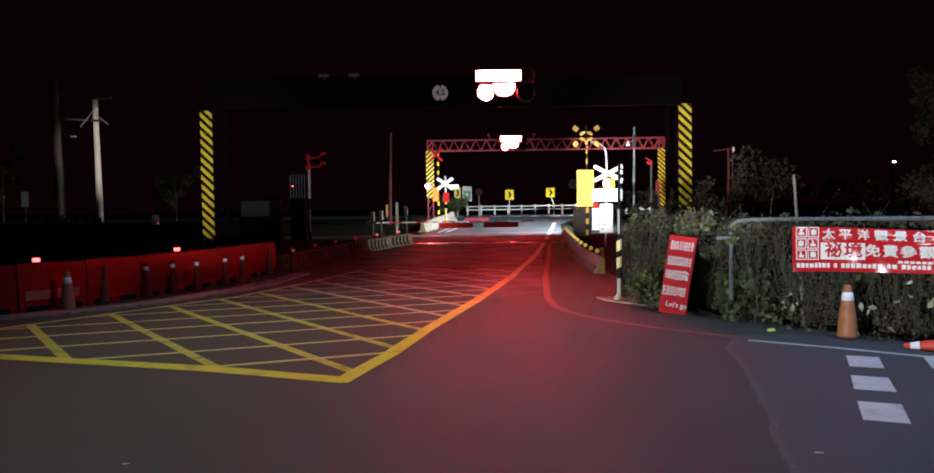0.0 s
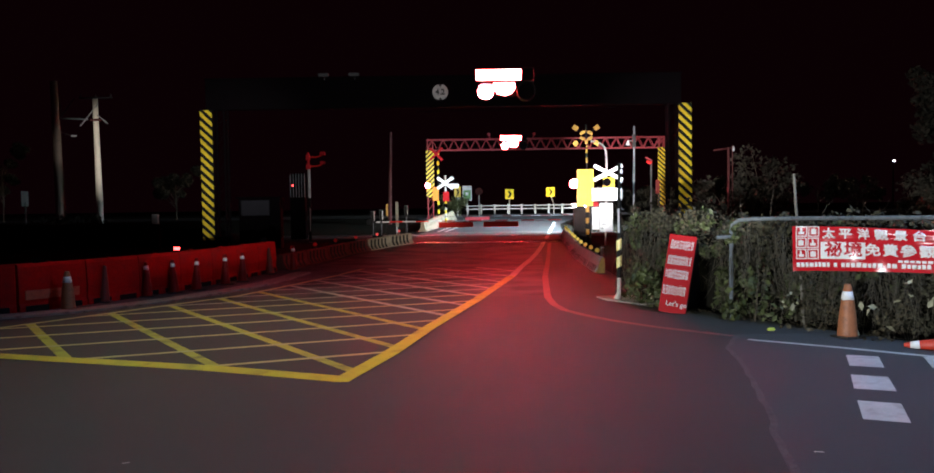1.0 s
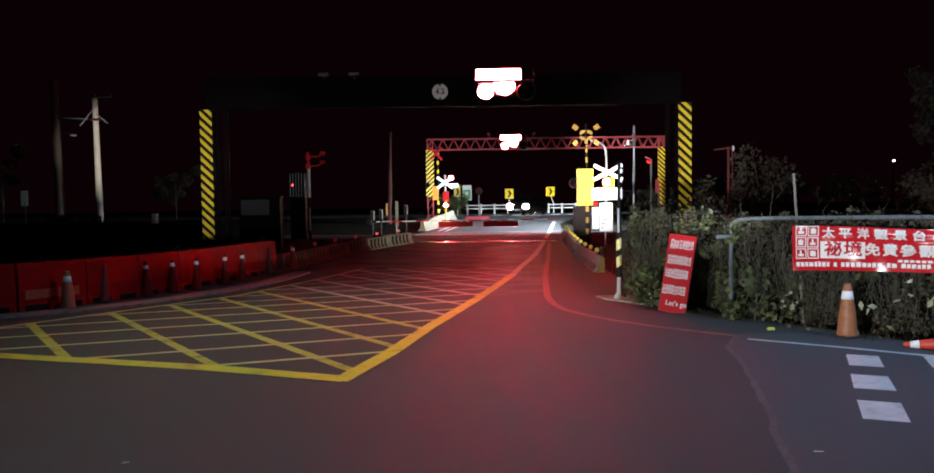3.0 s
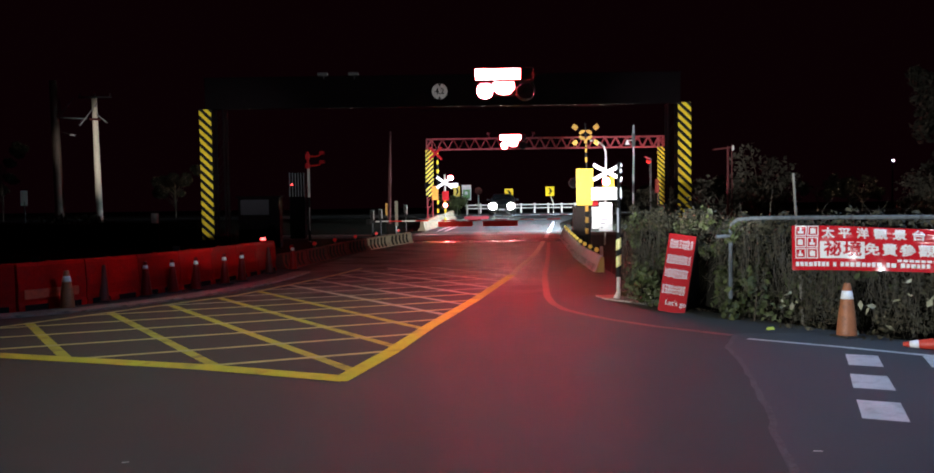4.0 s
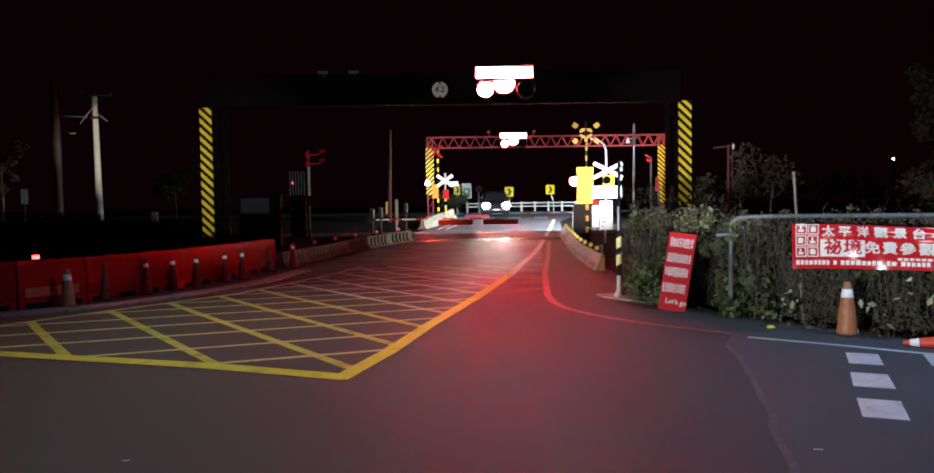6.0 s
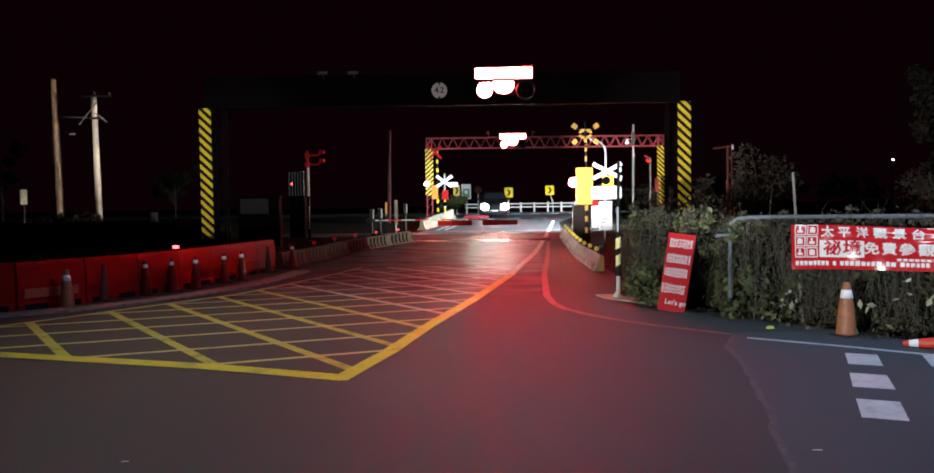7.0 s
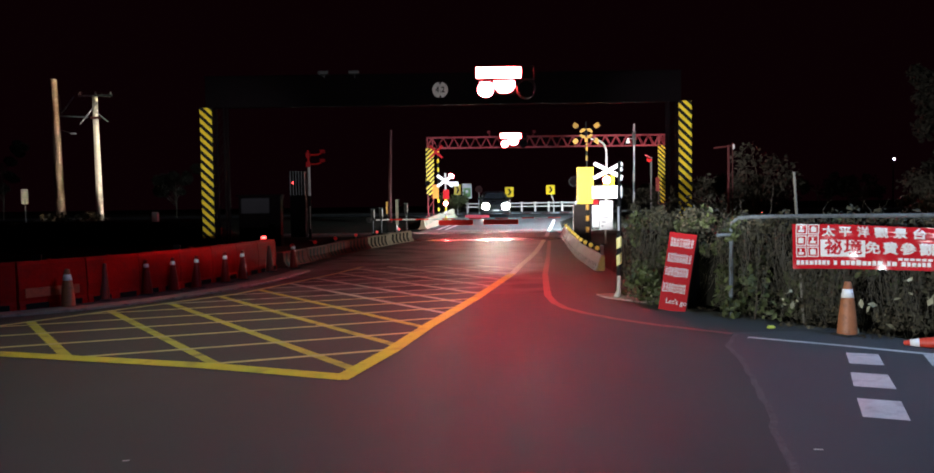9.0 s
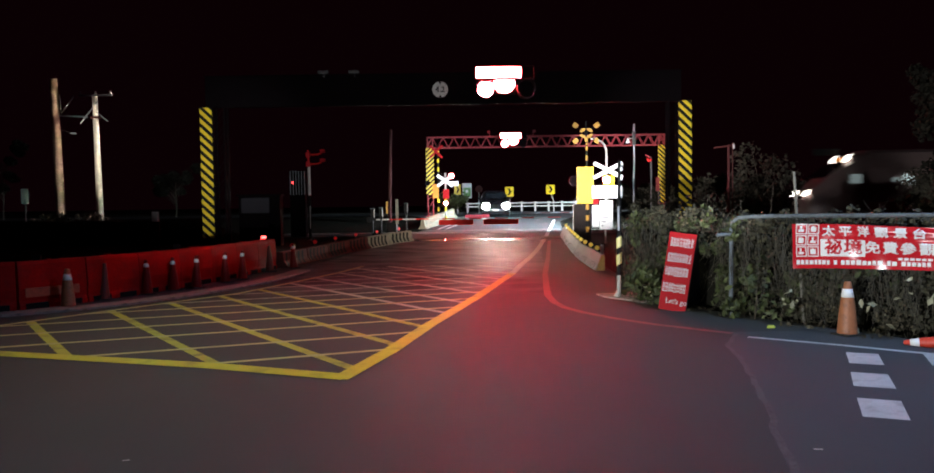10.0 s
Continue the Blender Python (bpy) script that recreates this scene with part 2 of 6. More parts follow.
VINYL_WHITE = material("white_vinyl", (0.85, 0.85, 0.86), 0.28, vary=0.05, scale=2, fine=14, bump=0.05)
SIGN_WHITE = material("worn_white_lettering", (0.6, 0.56, 0.56), 0.6, vary=0.15, scale=6, fine=40, bump=0.03)
GLASS_DARK = material("dark_glass", (0.012, 0.013, 0.016), 0.08, vary=0.1, bump=0.0, spec=0.6)
CAR_PAINT = material("dark_car_paint", (0.007, 0.007, 0.009), 0.3, metal=0.0, vary=0.1, bump=0.0, spec=0.2)
TRAIN_WHITE = material("train_paint", (0.26, 0.18, 0.165), 0.35, vary=0.08, scale=0.6, fine=8, bump=0.02, dirt=0.15)
TRAIN_RED = material("train_red", (0.5, 0.03, 0.03), 0.35, vary=0.08, scale=0.6, fine=8, bump=0.02)
RAIL_STEEL = material("rail_steel", (0.3, 0.28, 0.26), 0.55, metal=0.7, vary=0.2, scale=4, fine=40, bump=0.05)
BALLAST = material("ballast", (0.07, 0.066, 0.062), 0.95, vary=0.5, scale=9, fine=40, bump=0.8, spec=0.05)
RED_LIGHT = material("red_lamp", (0.3, 0.02, 0.02), 0.4, bump=0, emit=(1, 0.045, 0.065), strength=2550)
RED_SIGNAL = material("red_signal_lamp", (0.3, 0.02, 0.02), 0.4, bump=0, emit=(1, 0.045, 0.055), strength=1000)
RED_FAR = material("far_red_lamp", (0.3, 0.02, 0.02), 0.4, bump=0, emit=(1, 0.045, 0.055), strength=620)
FAR_LED = material("far_red_display", (0.3, 0.02, 0.02), 0.4, bump=0, emit=(1, 0.045, 0.05), strength=280)
CAR_LENS = material("car_headlamp_lens", (0.5, 0.5, 0.45), 0.3, bump=0, emit=(1, 0.95, 0.82), strength=60)
RED_LED = material("red_led_display", (0.3, 0.02, 0.02), 0.4, bump=0, emit=(1, 0.045, 0.05), strength=255)
RED_SMALL = material("red_beacon_light", (0.3, 0.02, 0.02), 0.4, bump=0, emit=(1, 0.05, 0.05), strength=12)
CAR_LIGHT = material("car_headlamp_light", (0.5, 0.5, 0.45), 0.3, bump=0, emit=(1, 0.93, 0.78), strength=42000)
TRAIN_LIGHT = material("train_headlamp_light", (0.5, 0.5, 0.5), 0.3, bump=0, emit=(1, 0.92, 0.82), strength=5)
TRAIN_BEAM = material("train_beam_light", (0.5, 0.5, 0.5), 0.3, bump=0, emit=(1, 0.72, 0.52), strength=3900000)
AMBER_GLOW = material("amber_route_display", (0.4, 0.15, 0.03), 0.4, bump=0, emit=(1.0, 0.35, 0.06), strength=0.7)
BRIGHT_WINDOW = material("bright_train_window", (0.4, 0.45, 0.45), 0.2, bump=0, emit=(0.8, 1.0, 1.0), strength=0.8)
WINDOW_LIGHT = material("lit_train_window", (0.4, 0.45, 0.45), 0.2, bump=0, emit=(0.8, 1.0, 1.0), strength=0.16)
LAMP_WHITE = material("street_lamp_light", (0.5, 0.5, 0.5), 0.3, bump=0, emit=(0.9, 0.97, 1.0), strength=60)
RED_REFLECTOR = material("red_reflector", (0.85, 0.03, 0.03), 0.2, vary=0.1, bump=0.0, coat=0.5)
AMBER_REFLECTOR = material("amber_reflector", (0.95, 0.68, 0.12), 0.2, vary=0.1, bump=0.0, coat=0.5)


# ---- mesh helpers
def empty(name, m, label="", category="", group="", kind=""):
    ob = new(name)
    ob.matrix_basis = m
    return tagged(ob, label, category, group, kind)


def part(name, bm, mat, parent=None, label="", smooth=False):
    me = bpy.data.meshes.new(name)
    bm.to_mesh(me)
    bm.free()
    me.materials.append(mat)
    if smooth:
        me.shade_smooth()
    ob = new(name, me)
    ob.parent = parent
    return tagged(ob, label)


def mesh_of(name, verts, faces, mat, parent=None, label="", smooth=False):
    me = bpy.data.meshes.new(name)
    me.from_pydata(verts, [], faces)
    me.materials.append(mat)
    if smooth:
        me.shade_smooth()
    ob = new(name, me)
    ob.parent = parent
    return tagged(ob, label)


def add_box(bm, x0, y0, z0, x1, y1, z1, bevel=0.0, m=None):
    v = bmesh.ops.create_cube(bm, size=1)["verts"]
    bmesh.ops.scale(bm, vec=(x1 - x0, y1 - y0, z1 - z0), verts=v)
    bmesh.ops.translate(bm, vec=((x0 + x1) / 2, (y0 + y1) / 2, (z0 + z1) / 2), verts=v)
    if m is not None:
        bmesh.ops.transform(bm, matrix=m, verts=v)
    if bevel:
        e = {e for w in v for e in w.link_edges}
        bmesh.ops.bevel(bm, geom=list(e), offset=bevel, segments=2, affect="EDGES", profile=0.6)
    return bm


def box(x0, y0, z0, x1, y1, z1, bevel=0.0, m=None):
    return add_box(bmesh.new(), x0, y0, z0, x1, y1, z1, bevel, m)


def add_tube(bm, a, b, r0, r1=None, seg=12):
    a, b = Vector(a), Vector(b)
    d = b - a
    v = bmesh.ops.create_cone(bm, cap_ends=True, segments=seg, radius1=r0, radius2=r0 if r1 is None else r1, depth=d.length)["verts"]
    bmesh.ops.transform(bm, matrix=Matrix.Translation((a + b) / 2) @ d.to_track_quat("Z", "Y").to_matrix().to_4x4(), verts=v)
    return bm


def tube(a, b, r0, r1=None, seg=12):
    return add_tube(bmesh.new(), a, b, r0, r1, seg)


def add_path(bm, pts, r, seg=10):
    """A bent pipe through pts."""
    pts = [Vector(p) for p in pts]
    rings = []
    for i, p in enumerate(pts):
        d = (pts[min(i + 1, len(pts) - 1)] - pts[max(i - 1, 0)]).normalized()
        q = d.to_track_quat("Z", "Y")
        rings.append([bm.verts.new(p + q @ Vector((r * math.cos(a * math.tau / seg), r * math.sin(a * math.tau / seg), 0))) for a in range(seg)])
    for r0, r1 in zip(rings, rings[1:]):
        for k in range(seg):
            bm.faces.new((r0[k], r0[(k + 1) % seg], r1[(k + 1) % seg], r1[k]))
    bm.faces.new(rings[0][::-1])
    bm.faces.new(rings[-1])
    return bm


def lathe(profile, seg=20, m=None):
    """A turned body from (radius, height) pairs."""
    bm = bmesh.new()
    rings = [[bm.verts.new((r * math.cos(k * math.tau / seg), r * math.sin(k * math.tau / seg), z)) for k in range(seg)] for r, z in profile]
    for r0, r1 in zip(rings, rings[1:]):
        for k in range(seg):
            bm.faces.new((r0[k], r0[(k + 1) % seg], r1[(k + 1) % seg], r1[k]))
    bm.faces.new(rings[0][::-1])
    bm.faces.new(rings[-1])
    if m is not None:
        bmesh.ops.transform(bm, matrix=m, verts=bm.verts)
    return bm


def prism(outline, depth, m=None):
    """A plate: the outline in x and z, thick in y from 0 to depth."""
    bm = bmesh.new()
    f = [bm.verts.new((x, 0, z)) for x, z in outline]
    b = [bm.verts.new((x, depth, z)) for x, z in outline]
    n = len(f)
    bm.faces.new(f)
    bm.faces.new(b[::-1])
    for k in range(n):
        bm.faces.new((f[k], b[k], b[(k + 1) % n], f[(k + 1) % n]))
    bmesh.ops.recalc_face_normals(bm, faces=bm.faces)
    if m is not None:
        bmesh.ops.transform(bm, matrix=m, verts=bm.verts)
    return bm


def mesh_bm(pts, thick):
    """A thin pane from four corners and a thickness vector."""
    bm = bmesh.new()
    a = [bm.verts.new(p) for p in pts]
    b = [bm.verts.new(Vector(p) + Vector(thick)) for p in pts]
    n = len(a)
    bm.faces.new(a)
    bm.faces.new(b[::-1])
    for k in range(n):
        bm.faces.new((a[k], b[k], b[(k + 1) % n], a[(k + 1) % n]))
    bmesh.ops.recalc_face_normals(bm, faces=bm.faces)
    return bm


def disc(x, y, z, r, depth, seg=20):
    """A round plate that faces -y, its front at y."""
    return prism([(x + r * math.cos(k * math.tau / seg), z + r * math.sin(k * math.tau / seg)) for k in range(seg)], depth, Matrix.Translation((0, y, 0)))


def between(v, table):
    """Linear table look-up."""
    return float(np.interp(v, [a for a, _ in table], [b for _, b in table]))


def words(name, text, size, mat, parent, m, squeeze=1.0, label="", bold=0.0):
    """Raised lettering in the built-in font, centred, facing -y of m."""
    cu = bpy.data.curves.new(name, "FONT")
    cu.body, cu.size, cu.align_x, cu.align_y, cu.extrude, cu.resolution_u, cu.bevel_depth, cu.bevel_resolution = text, size, "CENTER", "CENTER", 0.001, 3, bold, 0
    tmp = bpy.data.objects.new(name, cu)
    scene.collection.objects.link(tmp)
    me = bpy.data.meshes.new_from_object(tmp.evaluated_get(bpy.context.evaluated_depsgraph_get()))
    bpy.data.objects.remove(tmp)
    me.materials.clear()
    me.materials.append(mat)
    me.transform(m @ pose(0, 0, 0, 90) @ Matrix.Diagonal((squeeze, 1, 1, 1)))
    ob = new(name, me)
    ob.parent = parent
    return tagged(ob, label)


# ---- ground and road
RISE = [(-60, 0), (24, 0), (30, 0.1), (36, 0.27), (40, 0.38), (44, 0.55), (51, 0.98), (58, 0.93), (400, 0.95)]


def level(y):
    return between(y, RISE)


def strip(name, rows, mat, lift, parent=None, label="", cols=1):
    """A sheet on the road: rows of (y, x_left, x_right)."""
    verts, faces = [], []
    for y, a, b in rows:
        for c in range(cols + 1):
            verts.append((a + (b - a) * c / cols, y, level(y) + lift))
    for i in range(len(rows) - 1):
        for c in range(cols):
            k = i * (cols + 1) + c
            faces.append((k, k + 1, k + cols + 2, k + cols + 1))
    return mesh_of(name, verts, faces, mat, parent, label)


LEFT = [(-30, -30), (9.0, -30), (9.1, -15.6), (11.75, -10.6), (13.1, -8.0), (14.1, -7.3), (15.7, -6.6), (17.3, -6.1), (21, -5.5), (28, -4.7), (33, -3.2), (37, -2.75), (44, -1.5), (47, -2), (52, -4), (55, -60), (73, -60)]
RIGHT = [(-30, 30), (-20, 30), (8.96, 5.5), (13.7, 2.75), (14.3, 3.3), (20, 3.6), (24.4, 3.75), (37, 4.6), (45, 5.4), (48, 6.5), (53, 10), (55, 90), (73, 90)]
ys = sorted({y for y, _ in LEFT + RIGHT} | set(range(-30, 74, 2)))
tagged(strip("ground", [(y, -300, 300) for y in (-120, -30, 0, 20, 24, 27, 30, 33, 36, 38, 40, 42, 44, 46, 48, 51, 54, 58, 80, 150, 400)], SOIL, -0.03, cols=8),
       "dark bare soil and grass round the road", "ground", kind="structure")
road = tagged(strip("road", [(y, between(y, LEFT), between(y, RIGHT)) for y in ys], ASPHALT, 0.0, cols=6),
              "dark grey worn asphalt road rising to the level crossing", "road", kind="structure")


def stripe_on_road(name, pts, width, mat, lift=0.005, label=""):
    """A painted line along pts (x, y), cut short enough to follow the road."""
    dense = []
    for (x0, y0), (x1, y1) in zip(pts, pts[1:]):
        n = max(1, int(math.hypot(x1 - x0, y1 - y0) / 0.8))
        dense += [(x0 + (x1 - x0) * k / n, y0 + (y1 - y0) * k / n) for k in range(n)]
    dense.append(pts[-1])
    verts, faces = [], []
    for i, (x, y) in enumerate(dense):
        (xa, ya), (xb, yb) = dense[max(i - 1, 0)], dense[min(i + 1, len(dense) - 1)]
        d = math.hypot(xb - xa, yb - ya)
        nx, ny = (yb - ya) / d * width / 2, -(xb - xa) / d * width / 2
        w = random.uniform(0.96, 1.04)
        verts += [(x - nx * w, y - ny * w, level(y - ny) + lift), (x + nx * w, y + ny * w, level(y + ny) + lift)]
    for i in range(len(dense) - 1):
        k = 2 * i
        faces.append((k, k + 1, k + 3, k + 2))
    return mesh_of(name, verts, faces, mat, road, label)


BOX_RIGHT = [(-1.25, 7.64), (-0.91, 8.99), (-0.55, 10.87), (0.16, 14.05), (1.08, 18.73), (1.5, 21.5)]
BOX_LEFT = [(-7.9, 9.9), (-6.89, 11.38), (-5.37, 13.81), (-4.5, 15.18), (-3.9, 17.2), (-3.3, 19.4), (-2.9, 21.5)]
BOX_FRONT = [(-7.9, 9.9), (-5.55, 9.15), (-2.79, 8.28), (-1.25, 7.64)]
stripe_on_road("yellow_box_edge", BOX_FRONT[:-1] + [(-1.2, 7.62)], 0.255, YELLOW_PAINT, 0.006)
# edge paint pales with distance, to carry the whiter light further off
stripe_on_road("yellow_box_edge", [(-1.275, 7.53)] + BOX_RIGHT[1:4], 0.2, YELLOW_PAINT, 0.007)
stripe_on_road("yellow_box_edge", BOX_RIGHT[3:5], 0.19, FADED_YELLOW, 0.0074)
stripe_on_road("yellow_box_edge", BOX_RIGHT[4:] + [(2.35, 26.46), (3.3, 33)], 0.17, PALE_YELLOW, 0.0078)
stripe_on_road("yellow_box_edge", BOX_LEFT, 0.12, THIN_YELLOW, 0.0065)
OUTLINE = BOX_FRONT + BOX_RIGHT[1:] + BOX_LEFT[:0:-1]


def clip_line(nx, ny, off, outline):
    """Where the line nx*x + ny*y = off crosses the outline: its two ends."""
    hits = []
    for (x0, y0), (x1, y1) in zip(outline, outline[1:] + outline[:1]):
        a, b = nx * x0 + ny * y0 - off, nx * x1 + ny * y1 - off
        if a * b < 0:
            k = a / (a - b)
            hits.append((x0 + (x1 - x0) * k, y0 + (y1 - y0) * k))
    return sorted(hits)[:1] + sorted(hits)[-1:] if len(hits) >= 2 else None


for nx, ny, offsets, w in ((0.815, 0.579, (0.3, 1.38, 2.61, 3.67, 4.71, 5.71, 6.71, 7.66, 8.68, 9.66, 10.65, 11.65, 12.65), 0.128),
                           (-0.348, 0.9375, [8.83, 9.89, 11.0, 12.02, 12.98, 13.91, 14.74] + [15.67 + 0.93 * k for k in range(8)], 0.1)):
    for off in offsets:
        ends = clip_line(nx, ny, off, OUTLINE)
        if ends and math.dist(*ends) > 0.4:
            # lines further off take the paint with light put into it
            stripe_on_road("yellow_box_line", ends, w, PALE_YELLOW if off > (6.0 if nx > 0 else 14.5) else FADED_YELLOW if nx > 0 else THIN_YELLOW, 0.003 if nx > 0 else 0.0042)
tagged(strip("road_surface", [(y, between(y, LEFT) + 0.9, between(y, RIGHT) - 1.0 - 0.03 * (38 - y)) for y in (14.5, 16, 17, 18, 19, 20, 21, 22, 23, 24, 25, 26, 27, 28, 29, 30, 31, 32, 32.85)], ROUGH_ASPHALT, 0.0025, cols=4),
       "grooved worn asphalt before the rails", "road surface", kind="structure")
# red kerbside line, white edge line and the dotted squares
stripe_on_road("red_line", [(3.35, 31.6), (2.5, 24), (1.85, 18.5), (1.56, 15.3), (1.47, 14.2), (1.47, 13.2), (1.56, 12.5), (1.78, 11.9), (2.1, 11.3), (2.57, 10.65), (3.36, 9.84)], 0.13, RED_PAINT)
stripe_on_road("white_edge_line", [(3.46, 9.56), (4.26, 8.98), (5.03, 8.35), (7.0, 6.5)], 0.1, WHITE_PAINT)
for x, y in ((4.19, 8.17), (3.76, 7.19), (3.33, 6.2), (4.95, 8.0)):
    u = Vector((0.39, 0.92)) * 0.31
    stripe_on_road("white_square", [(x - u.x, y - u.y), (x + u.x, y + u.y)], 0.33, WHITE_PAINT, label="white painted square of a dotted road line")

SEAM = [(-4, 1.2), (3.0, 1.62), (4.86, 2.02), (5.48, 2.17), (6.1, 2.4), (6.67, 2.49), (7.4, 2.72), (8.18, 2.86), (9.0, 3.02), (9.97, 3.42)]
tagged(strip("road_patch", [(y, between(y, SEAM), between(y, RIGHT) - 0.15) for y in (-4, 0, 3.0, 4.86, 5.48, 6.1, 6.67, 7.4, 8.18, 9.0, 9.97)], PATCH, 0.0016, cols=3),
       "newer blue-grey asphalt patch beside the hedge", "road patch", kind="structure")
stripe_on_road("seam", [(between(y, SEAM) + 0.02 + 0.02 * math.sin(4 * y) + 0.012 * math.sin(13 * y), y) for y in np.arange(3.2, 9.9, 0.17)], 0.055, SEAL, 0.0026, "pale worn seam between two layers of asphalt")
slab = bmesh.new()
lower = [slab.verts.new((x, y, -0.02)) for x, y in ((2.36, 14.2), (2.42, 13.75), (2.72, 13.3), (2.95, 12.95), (3.3, 13.2), (3.0, 14.3))]
upper = [slab.verts.new((v.co.x, v.co.y, 0.022)) for v in lower]
slab.faces.new(upper)
for k in range(6):
    slab.faces.new((lower[k], lower[(k + 1) % 6], upper[(k + 1) % 6], upper[k]))
tagged(part("corner_slab", slab, KERB), "small pale concrete slab at the hedge corner", "slab", kind="structure")

# ---- crossing: rails and concrete panels
tagged(strip("crossing_panel", [(y, between(y, LEFT) + 0.1, between(y, RIGHT) - 0.1) for y in (32.9, 34.0, 35.2, 36.4, 37.5, 38.6, 39.7)], PANEL_CONCRETE, 0.006, cols=5),
                  "worn concrete level crossing panels between the rails", "crossing", kind="structure")
tagged(strip("crossing_edge", [(y, between(y, LEFT) + 0.6, between(y, RIGHT) - 0.3) for y in (32.3, 32.75, 33.15)], EDGE_CONCRETE, 0.0085, cols=5),
       "smooth worn concrete edge before the crossing panels", "crossing edge", kind="structure")
stripe_on_road("rubber_joint", [(-2.6, 33.5), (4.0, 33.5)], 0.5, BLACK, 0.0085, "dark joint between crossing panels")
stripe_on_road("rubber_joint", [(-2.6, 36.4), (4.2, 36.4)], 0.13, BLACK, 0.0085, "dark joint between crossing panels")
TRACK_Y, RAIL_Z = 38.0, 0.36


def track_line(x):
    """The track's middle: straight past the crossing, then a bend and a slanting straight on the right."""
    b = max(0.0, x - 62.0)
    return TRACK_Y - (0.0085 * b * b if b < 20 else 3.4 + 0.34 * (b - 20))


def track():
    xs = [-150, -3.2, 5.3, 30, 62] + list(range(65, 84, 3)) + [110, 150]
    bed = tagged(mesh_of("track_bed", [(x, track_line(x) + dy, level(TRACK_Y) + dz) for x in xs for dy, dz in ((-2.2, -0.06), (-1.4, -0.01), (1.4, -0.01), (2.2, -0.06))],
                         [(i * 4 + j, i * 4 + 4 + j, i * 4 + 5 + j, i * 4 + 1 + j) for i in range(len(xs) - 1) if i != 1 for j in range(3)], BALLAST),
                 "grey stone ballast under the rails", "track bed", kind="structure")
    for dy in (-0.53, 0.53):
        top, low = level(TRACK_Y) + 0.014, level(TRACK_Y) - 0.1
        verts = [(x, track_line(x) + dy + e, z) for x in xs for e, z in ((-0.035, low), (-0.035, top - 0.006), (-0.028, top), (0.028, top), (0.035, top - 0.006), (0.035, low))]
        faces = [(i * 6 + k, i * 6 + 6 + k, i * 6 + 7 + k, i * 6 + 1 + k) for i in range(len(xs) - 1) for k in range(5)]
        mesh_of("rail", verts, faces, RAIL_STEEL, bed, "worn steel rail")


track()


# ---- signal lamps: each light is steady, and an added shutter before it opens and closes
SHUTTERS = []


def lamp_head(parent, x, y, z, r, times, light=None):
    """A round lamp facing -y, in a dark hooded case, with a shutter that opens at the given times."""
    case = part("lamp_case", tube((x, y + 0.28 * r, z), (x, y + 1.4 * r, z), r * 1.2, r * 0.8, 20), BLACK, parent)
    ring = bmesh.new()
    # gantry hoods are deepened to keep red light off the road below
    n, deep = 20, 1.3 if light is RED_LIGHT else 0.5
    for k in range(n):
        for q, (rr, yy) in enumerate(((r * 1.2, 0.3 * r), (r * 1.2, -deep * r), (r * 1.1, -deep * r), (r * 1.1, 0.3 * r))):
            a = k * math.tau / n
            ring.verts.new((x + rr * math.cos(a), y + yy, z + rr * math.sin(a)))
    ring.verts.ensure_lookup_table()
    for k in range(n):
        for q in range(3):
            i, j = k * 4 + q, (k + 1) % n * 4 + q
            ring.faces.new([ring.verts[w] for w in (i, j, j + 1, i + 1)])
    part("hood", ring, BLACK, case)
    part("lens", disc(x, y + 0.16 * r, z, r, 0.1 * r), light or RED_SIGNAL, case, "red lamp lens")
    flap = part("shutter", disc(0, -0.01, -r * 1.07, r * 1.094, 0.02), NIGHT_STEEL, parent)
    SHUTTERS.append((flap, Vector((x, y - 0.05 * r, z + r * 1.07)), times))
    return case


def pulses(first, period, on, last=10.6):
    """The spans of time in which a lamp is open."""
    out, t = [], first - 2 * period
    while t < last:
        if t + on > 0.02:
            out.append((t, t + on))
        t += period
    return out


def flash_left():
    return pulses(0.77, 1.0, 0.51)


def flash_right():
    return pulses(0.27, 1.0, 0.53)


# ---- gantries over the road
def diagonal_stripes(parent, x0, x1, z0, z1, y, lean, mat=None, pitch=0.275):
    """A black board with slanting yellow bars that stand a little proud."""
    board = part("striped_board", box(x0, y, z0, x1, y + 0.02, z1, 0.004), BLACK, parent, "board with yellow and black slanting bars")
    z = z0 - (x1 - x0)
    while z < z1:
        rise = (x1 - x0) * 0.95 * lean
        pts = [(x0, z - min(rise, 0)), (x1, z - min(rise, 0) + rise), (x1, z - min(rise, 0) + rise + pitch * 0.5), (x0, z - min(rise, 0) + pitch * 0.5)]
        clipped = clip_poly(pts, z0 + 0.01, z1 - 0.01)
        if len(clipped) >= 3:
            part("yellow_bar", prism(clipped, -0.004, Matrix.Translation((0, y - 0.001, 0))), mat or YELLOW, board)
        z += pitch
    return board


def clip_poly(pts, z0, z1):
    """The outline cut between two heights."""
    for sign, lim in ((1, z0), (-1, z1)):
        out = []
        for (xa, za), (xb, zb) in zip(pts, pts[1:] + pts[:1]):
            a, b = sign * (za - lim), sign * (zb - lim)
            if a >= 0:
                out.append((xa, za))
            if a * b < 0:
                k = a / (a - b)
                out.append((xa + (xb - xa) * k, za + (zb - za) * k))
        pts = out
    return pts


